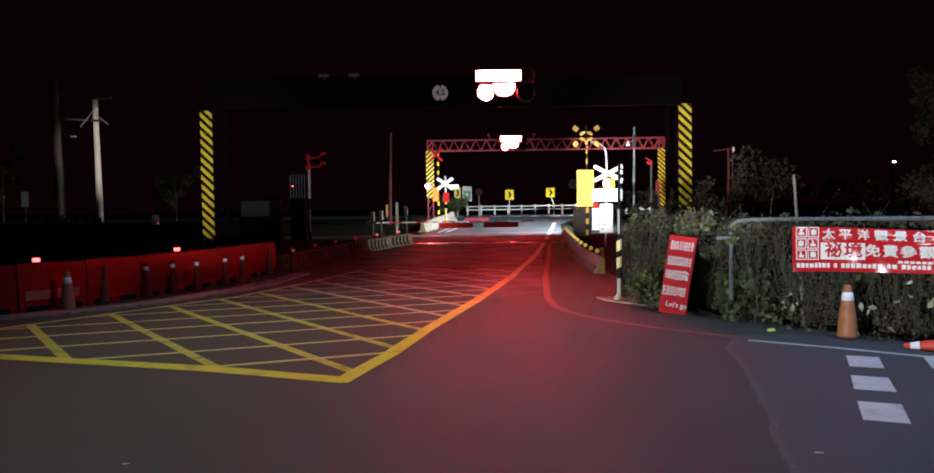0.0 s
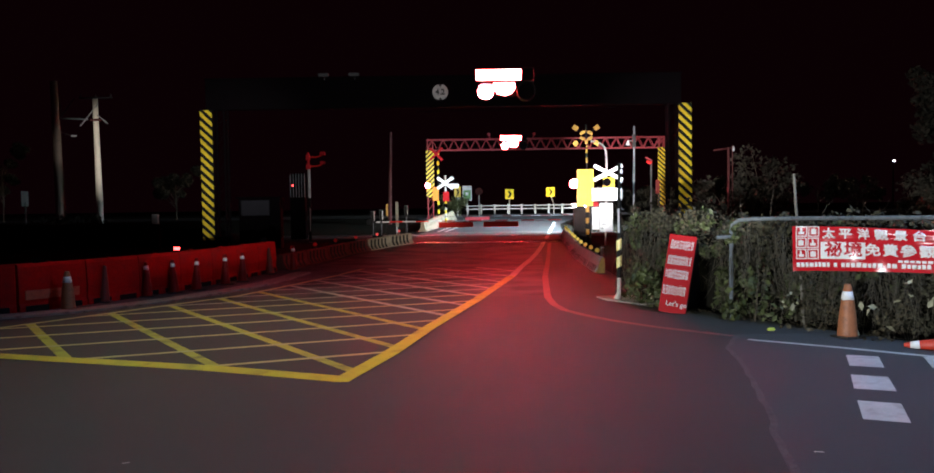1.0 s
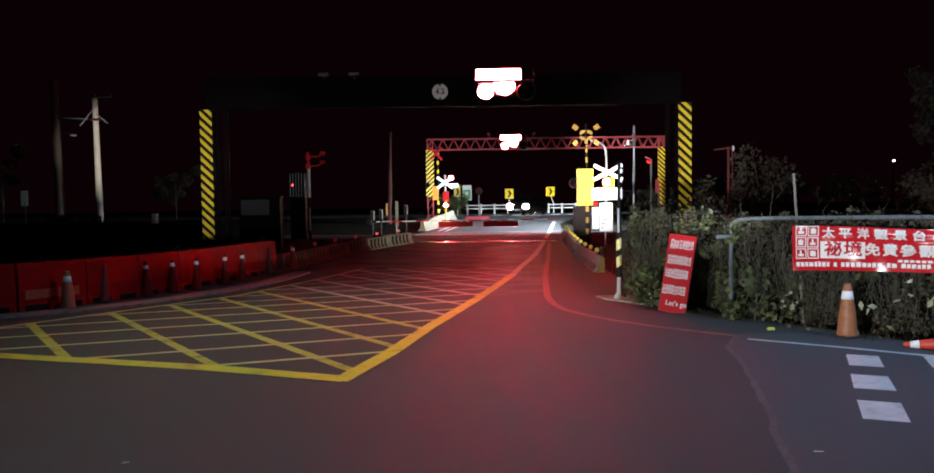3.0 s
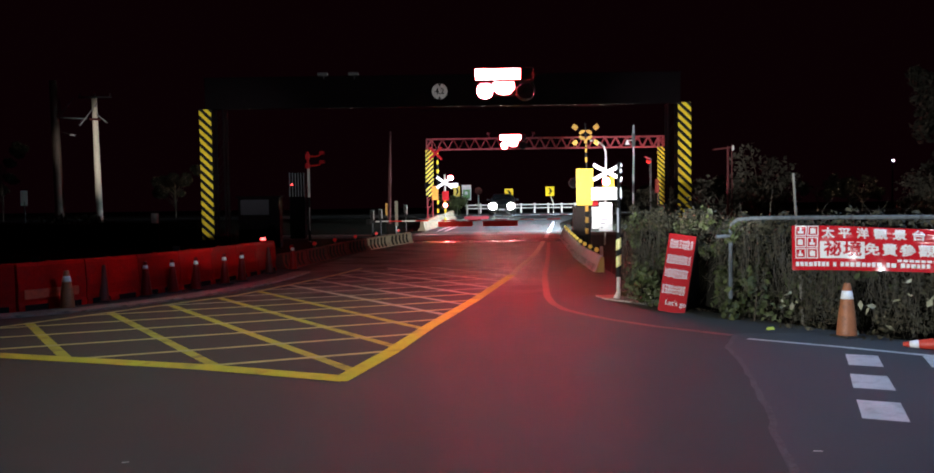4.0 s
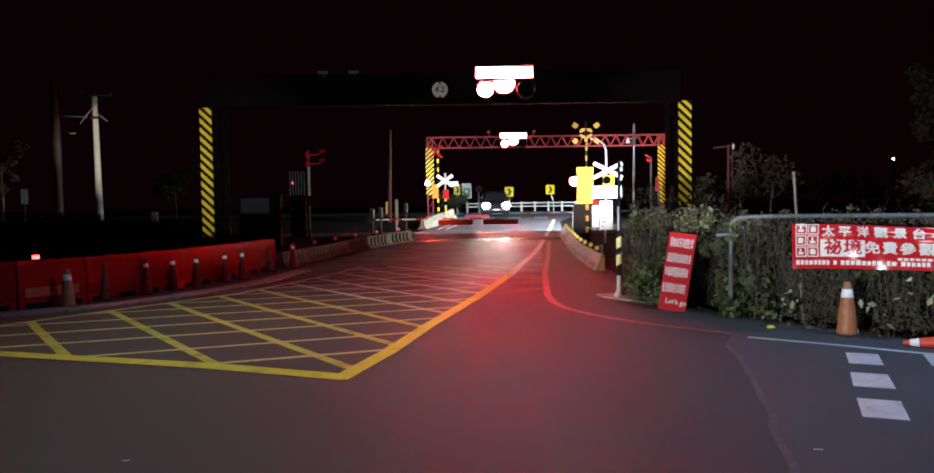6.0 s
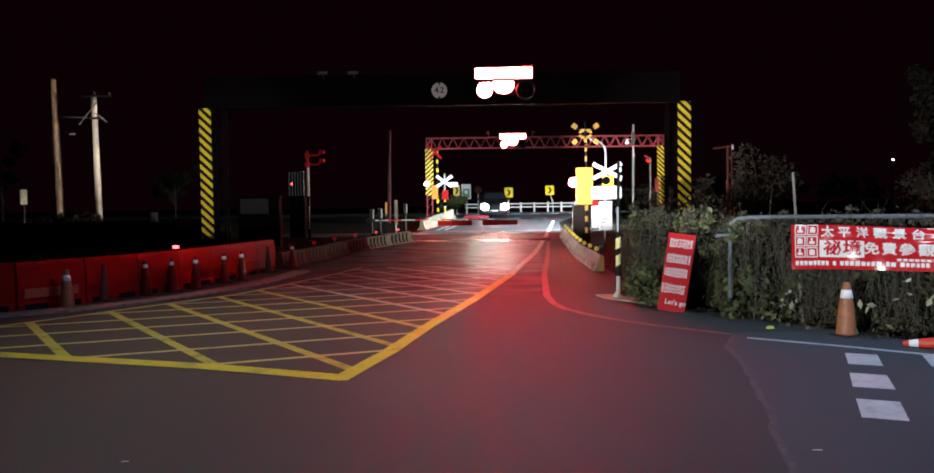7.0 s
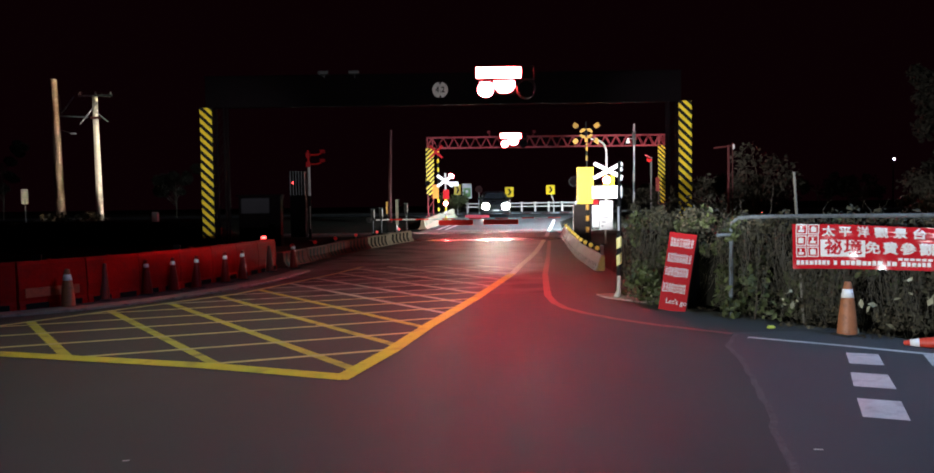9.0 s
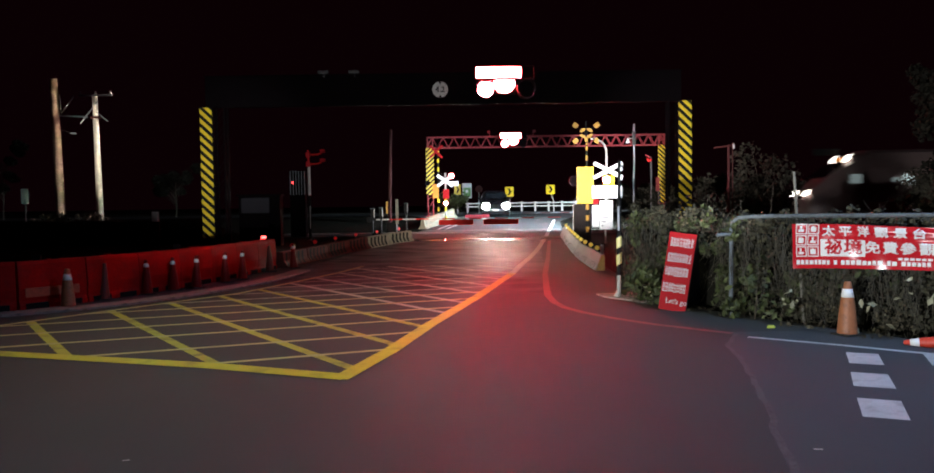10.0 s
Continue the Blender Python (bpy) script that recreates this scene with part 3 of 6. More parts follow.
def lattice_beam(parent, x0, x1, z0, z1, y, depth, mat, bays, r=0.04):
    beam = part("beam", add_box(add_box(bmesh.new(), x0, y - r, z1 - 2 * r, x1, y + r, z1, 0.008), x0, y - r, z0, x1, y + r, z0 + 2 * r, 0.008), mat, parent)
    back = bmesh.new()
    for z in (z0, z1 - 2 * r):
        add_box(back, x0, y + depth - r, z, x1, y + depth + r, z + 2 * r, 0.008)
    part("rear_chord", back, mat, beam)
    for side in (0, depth):
        for k in range(bays):
            xa, xb = x0 + (x1 - x0) * k / bays, x0 + (x1 - x0) * (k + 1) / bays
            xm = (xa + xb) / 2
            part("brace", add_tube(tube((xa, y + side, z0 + r), (xm, y + side, z1 - r), r * 0.7, seg=6), (xm, y + side, z1 - r), (xb, y + side, z0 + r), r * 0.7, seg=6), mat, beam)
    return beam


def lattice_post(parent, x, y, w, z0, z1, mat, name="post"):
    bm = bmesh.new()
    for dx in (-w / 2, w / 2):
        for dy in (0, w):
            add_box(bm, x + dx - 0.03, y + dy - 0.03, z0, x + dx + 0.03, y + dy + 0.03, z1, 0.006)
    n = int((z1 - z0) / 0.5)
    for k in range(n):
        za, zb = z0 + (z1 - z0) * k / n, z0 + (z1 - z0) * (k + 1) / n
        for dy in (0, w):
            add_tube(bm, (x - w / 2, y + dy, za), (x + w / 2, y + dy, zb), 0.014, seg=5)
        for dx in (-w / 2, w / 2):
            add_tube(bm, (x + dx, y, za), (x + dx, y + w, zb), 0.014, seg=5)
    add_box(bm, x - w / 2 - 0.15, y - 0.15, z0 - 0.1, x + w / 2 + 0.15, y + w + 0.15, z0 + 0.06, 0.01)
    return part(name, bm, mat, parent)


near = empty("height_limit_gantry", pose(0, 24, 0), "tall dark steel height limit gantry with yellow and black boards", "gantry")
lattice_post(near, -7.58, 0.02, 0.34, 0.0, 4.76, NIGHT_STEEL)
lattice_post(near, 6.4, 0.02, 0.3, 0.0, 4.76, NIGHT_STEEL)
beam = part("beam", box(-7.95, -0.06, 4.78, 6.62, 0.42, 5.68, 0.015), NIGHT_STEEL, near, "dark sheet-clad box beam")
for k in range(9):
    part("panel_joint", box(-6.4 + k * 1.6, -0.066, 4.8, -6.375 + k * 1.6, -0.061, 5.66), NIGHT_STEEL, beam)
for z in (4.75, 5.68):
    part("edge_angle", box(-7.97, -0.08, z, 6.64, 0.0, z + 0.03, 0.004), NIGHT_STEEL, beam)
diagonal_stripes(near, -8.13, -7.76, 0.75, 4.76, -0.08, -1)
diagonal_stripes(near, 6.53, 6.93, 0.75, 4.78, -0.08, -1)
limit = part("limit_sign", disc(-0.755, -0.14, 5.19, 0.24, 0.015, 28), WHITE_DULL, near, "round white height limit sign reading 4.2")
words("limit_words", "4.2", 0.24, BLACK, limit, pose(-0.755, -0.143, 5.19), 1.0, "", 0.004)
for sz in (-1, 1):
    part("limit_arrow", prism([(-0.805, 5.19 + sz * 0.235), (-0.705, 5.19 + sz * 0.235), (-0.755, 5.19 + sz * 0.15)], 0.003, Matrix.Translation((0, -0.144, 0))), BLACK, limit, "black arrow head")
part("message_wire", tube((-1.5, -0.05, 4.62), (4.6, -0.05, 4.66), 0.01, seg=6), NIGHT_STEEL, near)
for x in (-4.28, -3.35):
    cctv = part("camera_head", box(x - 0.18, -0.25, 5.7, x + 0.14, -0.1, 5.8, 0.02, None), DARK_STEEL, near)
    part("bracket", tube((x, -0.15, 5.6), (x, -0.15, 5.72), 0.02, seg=8), DARK_STEEL, cctv)


def message_lamps(parent, x, y, z, s, small):
    """A lit display with two alternating lamps and a steady one beneath it; s scales it."""
    frame_box = part("display_case", box(x - 0.9 * s, y, z - 0.2 * s, x + 0.9 * s, y + 0.25 * s, z + 0.2 * s, 0.02 * s), BLACK, parent, "black case of a lit red display")
    part("display", box(x - 0.86 * s, y - 0.012, z - 0.16 * s, x + 0.5 * s, y - 0.002, z + 0.16 * s), FAR_LED if small else RED_LED, frame_box, "lit red display")
    part("display_end", box(x + 0.52 * s, y - 0.012, z - 0.16 * s, x + 0.86 * s, y - 0.002, z + 0.16 * s), FAR_LED if small else RED_LED, frame_box, "lit red display end")
    cover = part("display_cover", box(-0.18 * s, -0.012, -0.36 * s, 0.18 * s, 0.0, 0, 0.003), NIGHT_STEEL, parent)
    SHUTTERS.append((cover, Vector((x + 0.69 * s, y - 0.018, z + 0.18 * s)), [(5.36, 8.36)]))
    lamp_head(parent, x - 0.58 * s, y - 0.05, z - 0.53 * s, 0.225 * s, flash_left(), RED_FAR if small else RED_LIGHT)
    lamp_head(parent, x + 0.64 * s, y - 0.05, z - 0.53 * s, 0.24 * s, flash_right(), RED_FAR if small else RED_LIGHT)
    mid = part("arrow_case", box(x - 0.36 * s, y, z - 0.66 * s, x + 0.33 * s, y + 0.2 * s, z - 0.22 * s, 0.02 * s), BLACK, parent)
    part("arrow_light", prism([(x - 0.35 * s, z - 0.4 * s), (x - 0.2 * s, z - 0.58 * s), (x + 0.02 * s, z - 0.63 * s), (x + 0.2 * s, z - 0.57 * s), (x + 0.31 * s, z - 0.42 * s), (x + 0.3 * s, z - 0.24 * s), (x - 0.33 * s, z - 0.24 * s)], 0.01, Matrix.Translation((0, y - 0.013, 0))), FAR_LED if small else RED_LED, mid, "lit red arrow")


message_lamps(near, 1.2, -0.3, 5.66, 1.0, False)

# red lamplight on the lattice is put into its steel colour
far = empty("lattice_gantry", pose(0, 50, 0), "red-lit steel lattice gantry beyond the rails", "gantry")
lattice_post(far, -2.3, 0, 0.34, 0.9, 6.02, RED_STEEL)
lattice_post(far, 12.6, 0, 0.34, 0.9, 6.02, RED_STEEL)
lattice_beam(far, -2.5, 12.8, 5.27, 6.02, 0.0, 0.34, RED_STEEL, 22)
diagonal_stripes(far, -2.55, -2.05, 2.3, 5.3, -0.1, 1)
diagonal_stripes(far, 12.3, 12.78, 1.6, 5.3, -0.1, -1)
for bx, lean in ((1.57, -0.08), (4.29, 0.1)):
    bracket = part("lamp_bracket", tube((bx, 0, 6.0), (bx + lean, -0.1, 6.26), 0.03, seg=6), RED_STEEL, far)
    part("floodlight", box(bx + lean - 0.1, -0.24, 6.2, bx + lean + 0.08, -0.06, 6.34, 0.02), RED_STEEL, bracket)
message_lamps(far, 3.05, -0.3, 6.0, 0.95, True)


# ---- barriers
def along(pts, step):
    """Equal steps on a polyline: middle and heading of each piece."""
    out, run = [], 0.0
    segs = [(Vector(a), Vector(b)) for a, b in zip(pts, pts[1:])]
    total = sum((b - a).length for a, b in segs)
    n = int(total / step)
    for k in range(n):
        ends = []
        for s in (k * step, (k + 1) * step):
            for a, b in segs:
                if s <= (b - a).length + 1e-9 or (a, b) == segs[-1]:
                    ends.append(a + (b - a).normalized() * s)
                    break
                s -= (b - a).length
        p, q = ends
        out.append(((p + q) / 2, math.degrees(math.atan2(q.y - p.y, q.x - p.x)), (q - p).length))
    return out


def loft_barrier(length, height, foot, top, name, mat, parent, slab=False):
    """A jersey profile along x with rounded ends; a slab has one sloped face and an upright back."""
    prof = [(-foot, 0), (-foot, 0.09 * height), (-foot * 0.82, 0.18 * height), (-top * 1.25, 0.42 * height), (-top, 0.93 * height), (-top * 0.8, height),
            (top * 0.8, height), (top, 0.93 * height), (top * 1.25, 0.42 * height), (foot * 0.82, 0.18 * height), (foot, 0.09 * height), (foot, 0)]
    if slab:
        prof = [(-foot, 0), (-foot, 0.09 * height), (-foot * 0.91, 0.18 * height), (-0.25, 0.42 * height), (-0.18, 0.93 * height), (-0.17, height), (-0.11, height), (-0.1, 0.93 * height), (-0.1, 0)]
    bm = bmesh.new()
    rings = []
    for x, k in ((-length / 2, 0.96), (-length / 2 + 0.015, 1), (length / 2 - 0.015, 1), (length / 2, 0.96)):
        rings.append([bm.verts.new((x, yy * k, zz if k == 1 else zz * 0.98 + 0.004)) for yy, zz in prof])
    for a, b in zip(rings, rings[1:]):
        for k in range(len(prof)):
            bm.faces.new((a[k], a[(k + 1) % len(prof)], b[(k + 1) % len(prof)], b[k]))
    bm.faces.new(rings[0])
    bm.faces.new(rings[-1][::-1])
    bmesh.ops.recalc_face_normals(bm, faces=bm.faces)
    return part(name, bm, mat, parent)


def plastic_barrier():
    b = empty("plastic_barrier", pose(0, 0, 0), "red plastic water-filled road barrier, dusty, set in a row", "barrier", "row of red barriers")
    body = loft_barrier(1.2, 0.82, 0.17, 0.13, "body", RED_PLASTIC, b)
    part("filler_cap", lathe([(0.045, 0.815), (0.045, 0.835), (0.03, 0.84)], 12), RED_PLASTIC, body)
    for x in (-0.3, 0.3):
        part("drain_slot", box(x - 0.2, -0.176, 0.0, x + 0.2, -0.13, 0.1, 0.008), BLACK, body)
    return b


first = plastic_barrier()
row = along([(-15.28, 9.63), (-10.6, 11.6), (-7.95, 12.95), (-7.2, 13.95), (-6.52, 15.5), (-6.02, 17.1), (-5.62, 19.3), (-5.35, 21.2)], 1.2)
for i, (p, turn, _) in enumerate(row):
    m = pose(p.x, p.y, 0.0, 0, 0, turn)
    if i == 0:
        first.matrix_basis = m
    else:
        made = copy_thing(first, m)
        if i == 7:
            # the patch of light on this one barrier is a painted strip
            part("light_patch", box(-0.5, -0.176, 0.2, 0.45, -0.162, 0.36, 0.003), LIT_BAND, made, "tan lamplight painted on the barrier's slope")


def concrete_barrier(mat_stripe, group, mat=None, foot=0.22, height=0.54):
    b = empty("concrete_barrier", pose(0, 0, 0), "low concrete road barrier beside the crossing road", "barrier", group)
    body = loft_barrier(1.92, height, foot, 0.09, "body", mat or CONCRETE, b, foot > 0.3)
    pitch, wide = (0.315, 0.15) if foot < 0.3 else (0.16, 0.05)
    for k in range(int(1.86 / pitch) if mat_stripe else 0):
        x = -0.9 + k * pitch
        bm = bmesh.new()
        q = [(-foot - 0.004, 0.09 * height), (-foot * 0.82 - 0.004, 0.18 * height), (-0.1165, 0.42 * height), (-0.094, 0.92 * height)]
        if foot > 0.3:
            q = [(-foot - 0.004, 0.09 * height), (-foot * 0.91 - 0.004, 0.18 * height), (-0.254, 0.42 * height)]
        vs = [[bm.verts.new((x + zz * 0.3 + dx, yy - 0.003, zz)) for yy, zz in q] for dx in (0, wide)]
        for j in range(len(q) - 1):
            bm.faces.new((vs[0][j], vs[1][j], vs[1][j + 1], vs[0][j + 1]))
        part("painted_bar", bm, mat_stripe, body)
    return b


def reflector(parent_mat, label, group, size=0.06, up=0.14):
    r = empty("reflector", pose(0, 0, 0), label, "reflector", group)
    part("stem", tube((0, 0, 0), (0, 0, up - 0.04), 0.02, seg=8), DARK_STEEL, r)
    part("disc", disc(0, -0.02, up, size, 0.03, 14), parent_mat, r)
    return r


# nearer pieces take the dim red copy, further ones the pale concrete
stone = concrete_barrier(BLACK, "striped concrete barriers", DIM_RED_CONCRETE, height=0.43)
pale_stone = concrete_barrier(BLACK, "striped concrete barriers", OLD_CONCRETE, height=0.43)
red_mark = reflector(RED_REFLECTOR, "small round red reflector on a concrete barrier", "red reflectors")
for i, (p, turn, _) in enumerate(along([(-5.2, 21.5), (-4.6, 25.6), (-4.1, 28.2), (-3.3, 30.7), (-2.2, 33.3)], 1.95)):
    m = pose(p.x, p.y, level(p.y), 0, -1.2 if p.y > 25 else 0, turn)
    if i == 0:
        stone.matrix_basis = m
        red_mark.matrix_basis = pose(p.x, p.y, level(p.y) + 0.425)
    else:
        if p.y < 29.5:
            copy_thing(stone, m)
        elif pale_stone.location.length == 0:
            pale_stone.matrix_basis = m
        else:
            copy_thing(pale_stone, m)
        copy_thing(red_mark, pose(p.x, p.y, level(p.y) + 0.425))
end_cap = empty("barrier_end", pose(3.5, 19.25, 0, 0, 0, -90), "worn yellow end block of the concrete barriers", "barrier end")
loft_barrier(0.14, 0.38, 0.3, 0.1, "block", ORANGE_YELLOW, end_cap, True)
stone2 = concrete_barrier(BLACK, "concrete barriers by the hedge", None, 0.34, 0.41)
amber = reflector(AMBER_REFLECTOR, "small round amber reflector on a concrete barrier", "amber reflectors", 0.062, 0.1)
for i, (p, turn, _) in enumerate(along([(3.5, 19.3), (3.72, 24.4), (4.55, 35.5)], 1.95)):
    m = pose(p.x, p.y, level(p.y) - 0.01, 0, 0, turn + 180)
    if i == 0:
        stone2.matrix_basis = m
    else:
        copy_thing(stone2, m)

for i, (p, turn, _) in enumerate(along([(3.5, 19.7), (3.72, 24.4), (4.55, 35.5)], 1.5)):
    if i == 0:
        amber.matrix_basis = pose(p.x - 0.11, p.y, level(p.y) + 0.395)
    else:
        copy_thing(amber, pose(p.x - 0.11, p.y, level(p.y) + 0.395))

# concrete kerb strip at the foot of the red barriers
kerb_pts = [(-15.2, 8.55), (-10.3, 10.75), (-7.44, 12.31), (-6.7, 12.75), (-6.05, 13.45), (-5.4, 14.5), (-4.75, 16.0), (-4.42, 17.2), (-4.2, 18.7), (-4.1, 20.3)]
kerb = tagged(new("kerb"), "worn concrete kerb strip along the red barriers", "kerb", kind="structure")
for p, turn, ln in along(kerb_pts, 0.98):
    k = part("kerb_stone", box(-0.487, 0.0, -0.05, 0.487, 0.44, 0.04, 0.014), GUTTER, kerb)
    k.matrix_basis = pose(p.x, p.y, level(p.y), 0, 0, turn)


def beacon(x, y, z, times):
    b = empty("warning_beacon", pose(x, y, z), "small red flashing warning beacon on a barrier", "beacon", "barrier beacons")
    part("battery_box", box(-0.06, -0.03, 0, 0.06, 0.05, 0.025, 0.01), NIGHT_STEEL, b)
    case = part("lamp_case", box(-0.075, 0.006, 0.025, 0.075, 0.05, 0.105, 0.012), NIGHT_STEEL, b)
    part("lens", box(-0.062, -0.004, 0.032, 0.062, 0.005, 0.098, 0.003), RED_SMALL, case, "red lamp lens")
    flap = part("shutter", box(-0.074, -0.006, -0.082, 0.074, 0, 0, 0.001), NIGHT_STEEL, b)
    SHUTTERS.append((flap, Vector((0, -0.006, 0.106)), times))
    return b


beacon(-7.5, 13.5, 0.82, pulses(0.745, 0.85, 0.2))
beacon(-6.19, 16.55, 0.82, pulses(0.85, 0.866, 0.22))
beacon(-5.42, 20.7, 0.82, pulses(0.47, 0.853, 0.22))


# ---- traffic cones
def traffic_cone(mat, label, body, collar, collar_mat):
    """A rubber cone turned from the body's profile, with a collar of its own profile."""
    c = empty("traffic_cone", pose(0, 0, 0), label, "traffic cone", "traffic cones")
    part("base", box(-0.14, -0.14, 0, 0.14, 0.14, 0.025, 0.01), RUBBER, c, "black rubber base")
    part("body", lathe(body, 22), mat, c, smooth=True)
    if collar:
        part("collar", lathe(collar, 22), collar_mat, c, "white reflective collar", smooth=True)
    return c


WIDE_CONE = [(0.122, 0.025), (0.119, 0.05), (0.096, 0.3), (0.07, 0.5), (0.043, 0.65), (0.034, 0.67), (0.018, 0.67)]
SLIM_CONE = [(0.112, 0.025), (0.108, 0.05), (0.08, 0.3), (0.053, 0.5), (0.03, 0.67), (0.024, 0.685), (0.012, 0.685)]
orange_cone = traffic_cone(ORANGE, "faded orange rubber traffic cone with a white collar", WIDE_CONE, [(0.0715, 0.475), (0.0765, 0.477), (0.0575, 0.58), (0.052, 0.58)], WHITE)
orange_cone.matrix_basis = pose(4.72, 9.62, 0, 0, 0, 20)
copy_thing(orange_cone, pose(-6.95, 13.46, 0.0, 0, 0, 10))
red_cone = traffic_cone(ORANGE_RED, "dark red traffic cone with white collar before red barriers", SLIM_CONE, [(0.047, 0.54), (0.052, 0.542), (0.0415, 0.615), (0.036, 0.615)], WHITE)
for i, (x, y) in enumerate(((-6.36, 15.36), (-6.07, 16.0), (-5.76, 16.45), (-5.5, 17.6), (-5.3, 18.25), (-4.78, 21.35))):
    m = pose(x, y, -0.002, random.uniform(-2, 2), random.uniform(-2, 2), random.uniform(0, 90))
    if i == 0:
        red_cone.matrix_basis = m
    else:
        copy_thing(red_cone, m)
fallen = traffic_cone(ORANGE_VIVID, "bright red-orange traffic cone with white collar lying on its side", WIDE_CONE, [(0.083, 0.385), (0.0885, 0.387), (0.0625, 0.555), (0.057, 0.555)], WHITE)
fallen.matrix_basis = pose(5.31, 8.66, 0.075, 0, -95, -30) @ Matrix.Scale(0.56, 4)
bare_cone = traffic_cone(DULL_RUBBER, "dull dark orange traffic cone without a collar", SLIM_CONE, None, None)
bare_cone.matrix_basis = pose(-6.82, 14.5, 0, 0, 3, 15)
copy_thing(bare_cone, pose(-5.18, 20.35, 0, 1, -2, 30))


# ---- signals at the crossing
def crossbuck(parent, x, y, z, arm, w, mat, tilt=32):
    for s in (-1, 1):
        part("crossbuck_arm", box(-arm, -0.012, -w / 2, arm, 0.012, w / 2, 0.004, pose(x, y - 0.013 * s, z, 0, s * tilt, 0)), mat, parent)


sig = empty("crossing_signal", pose(0, 31, 0), "level crossing signal post with yellow marker board and lamps", "signal")
base_z = level(31)
mast = part("mast", tube((4.83, 0.1, base_z), (4.83, 0.1, 3.1), 0.06), BLACK, sig, "black mast with yellow bands")
part("upper_mast", tube((4.83, 0.1, 3.1), (4.8, 0.1, 4.9), 0.036), BLACK, mast)
for z, h in ((0.5, 0.22), (0.95, 0.22), (1.4, 0.22)):
    part("yellow_band", tube((4.83, 0.1, z), (4.83, 0.1, z + h), 0.064), AMBER_PAINT, mast)
for z, h in ((3.36, 0.2), (3.76, 0.16), (3.98, 0.06)):
    part("yellow_band", tube((4.822, 0.1, z), (4.82, 0.1, z + h), 0.042), AMBER_PAINT, mast)
# yellow cross: an outer plate and an inner one on each arm, round an open diamond
for sx in (-1, 1):
    for sz in (-1, 1):
        part("yellow_plate", box(-0.108, 0, -0.095, 0.108, 0.02, 0.095, 0.004, pose(4.79 + sx * 0.425, 0, 4.44 + sz * 0.31, 0, -sx * sz * 36)), AMBER_PAINT, mast)
        part("yellow_plate", prism([(sx * a, sz * b) for a, b in ((0.03, 0.19), (0.17, 0.19), (0.27, 0.07), (0.2, 0.015), (0.13, 0.06), (0.03, 0.115))], 0.02, Matrix.Translation((4.79, 0, 4.44))), AMBER_PAINT, mast)
        part("cross_arm", tube((4.79, 0.035, 4.44), (4.79 + sx * 0.5, 0.035, 4.44 + sz * 0.37), 0.018, seg=6), BLACK, mast)
part("yellow_plate", box(4.73, 0, 4.1, 4.85, 0.02, 4.27, 0.004), AMBER_PAINT, mast)
board = part("marker_board", box(4.4, -0.03, 1.65, 5.07, 0.02, 3.1, 0.012), YELLOW, sig, "plain bright yellow board")
part("controller_case", box(4.3, 0.2, base_z, 5.0, 0.5, 1.62, 0.02), DARK_CASE, sig, "dark brown steel case")
lamp_head(sig, 4.3, 0.02, 2.54, 0.17, pulses(0.57, 1.235, 0.635))

sig2 = empty("crossbuck_post", pose(0, 30.2, 0), "white crossbuck signal post with white sign boards", "signal")
base_z = level(30.2)
pipe = bmesh.new()
add_path(pipe, [(5.4, 0.1, base_z - 0.02), (5.47, 0.1, 3.5), (5.46, 0.12, 3.72), (5.42, 0.3, 3.92), (5.36, 0.6, 4.07), (5.27, 0.9, 4.17), (5.15, 0.98, 4.22), (5.0, 1.0, 4.23)], 0.034)
part("mast", pipe, WHITE_DULL, sig2, "white bent pipe")
crossbuck(sig2, 5.5, -0.03, 2.92, 0.62, 0.15, WHITE, 27)
part("yellow_panel", box(5.3, -0.02, 2.34, 5.75, 0.0, 2.74, 0.004), YELLOW, sig2)
part("sign_board", box(4.87, -0.05, 1.84, 6.02, -0.03, 2.33, 0.006), WHITE, sig2)
sb2 = part("sign_board", box(5.16, -0.05, 0.63, 5.67, -0.03, 1.75, 0.006), WHITE, sig2, "tall white notice board")
part("sign_board", box(4.87, -0.05, 0.73, 5.14, -0.03, 1.58, 0.006), WHITE, sig2, "narrow white notice board")
part("notice_bar", box(4.9, -0.03, 1.62, 5.12, -0.012, 1.8, 0.004), RED_SIGN, sig2, "small red plate")
for k in range(3):
    part("notice_bar", box(5.22, -0.053, 0.75 + k * 0.16, 5.3 + 0.1 * k, -0.05, 0.8 + k * 0.16), GREY_PANEL, sb2)
lamp_head(sig2, 5.42, -0.16, 2.55, 0.13, pulses(1.205, 1.235, 0.6))

# striped marker pole beside the hedge
pole = empty("marker_pole", pose(2.68, 13.72, 0), "slim grey pole with yellow and black band beside the hedge", "pole")
shaft = part("shaft", tube((0, 0, 0), (0.02, 0, 2.4), 0.036, 0.026), WHITE_DULL, pole)
part("foot", tube((-0.05, -0.02, 0.015), (0, 0, 0.12), 0.06, 0.04), WHITE_DULL, shaft)
part("black_sleeve", tube((0.002, 0, 0.4), (0.01, 0, 1.12), 0.0445), BLACK, shaft)
for z in (0.56, 0.86):
    ring = bmesh.new()
    for q in range(13):
        a = math.pi + q / 12 * math.pi
        for dz in (0, 0.19):
            ring.verts.new((0.005 + 0.048 * math.cos(a), 0.048 * math.sin(a), z + dz + 0.07 * (q / 12)))
    ring.verts.ensure_lookup_table()
    for q in range(12):
        ring.faces.new([ring.verts[i] for i in (2 * q, 2 * q + 2, 2 * q + 3, 2 * q + 1)])
    part("yellow_bar", ring, PALE_TAPE, shaft, "pale yellow reflective bar")
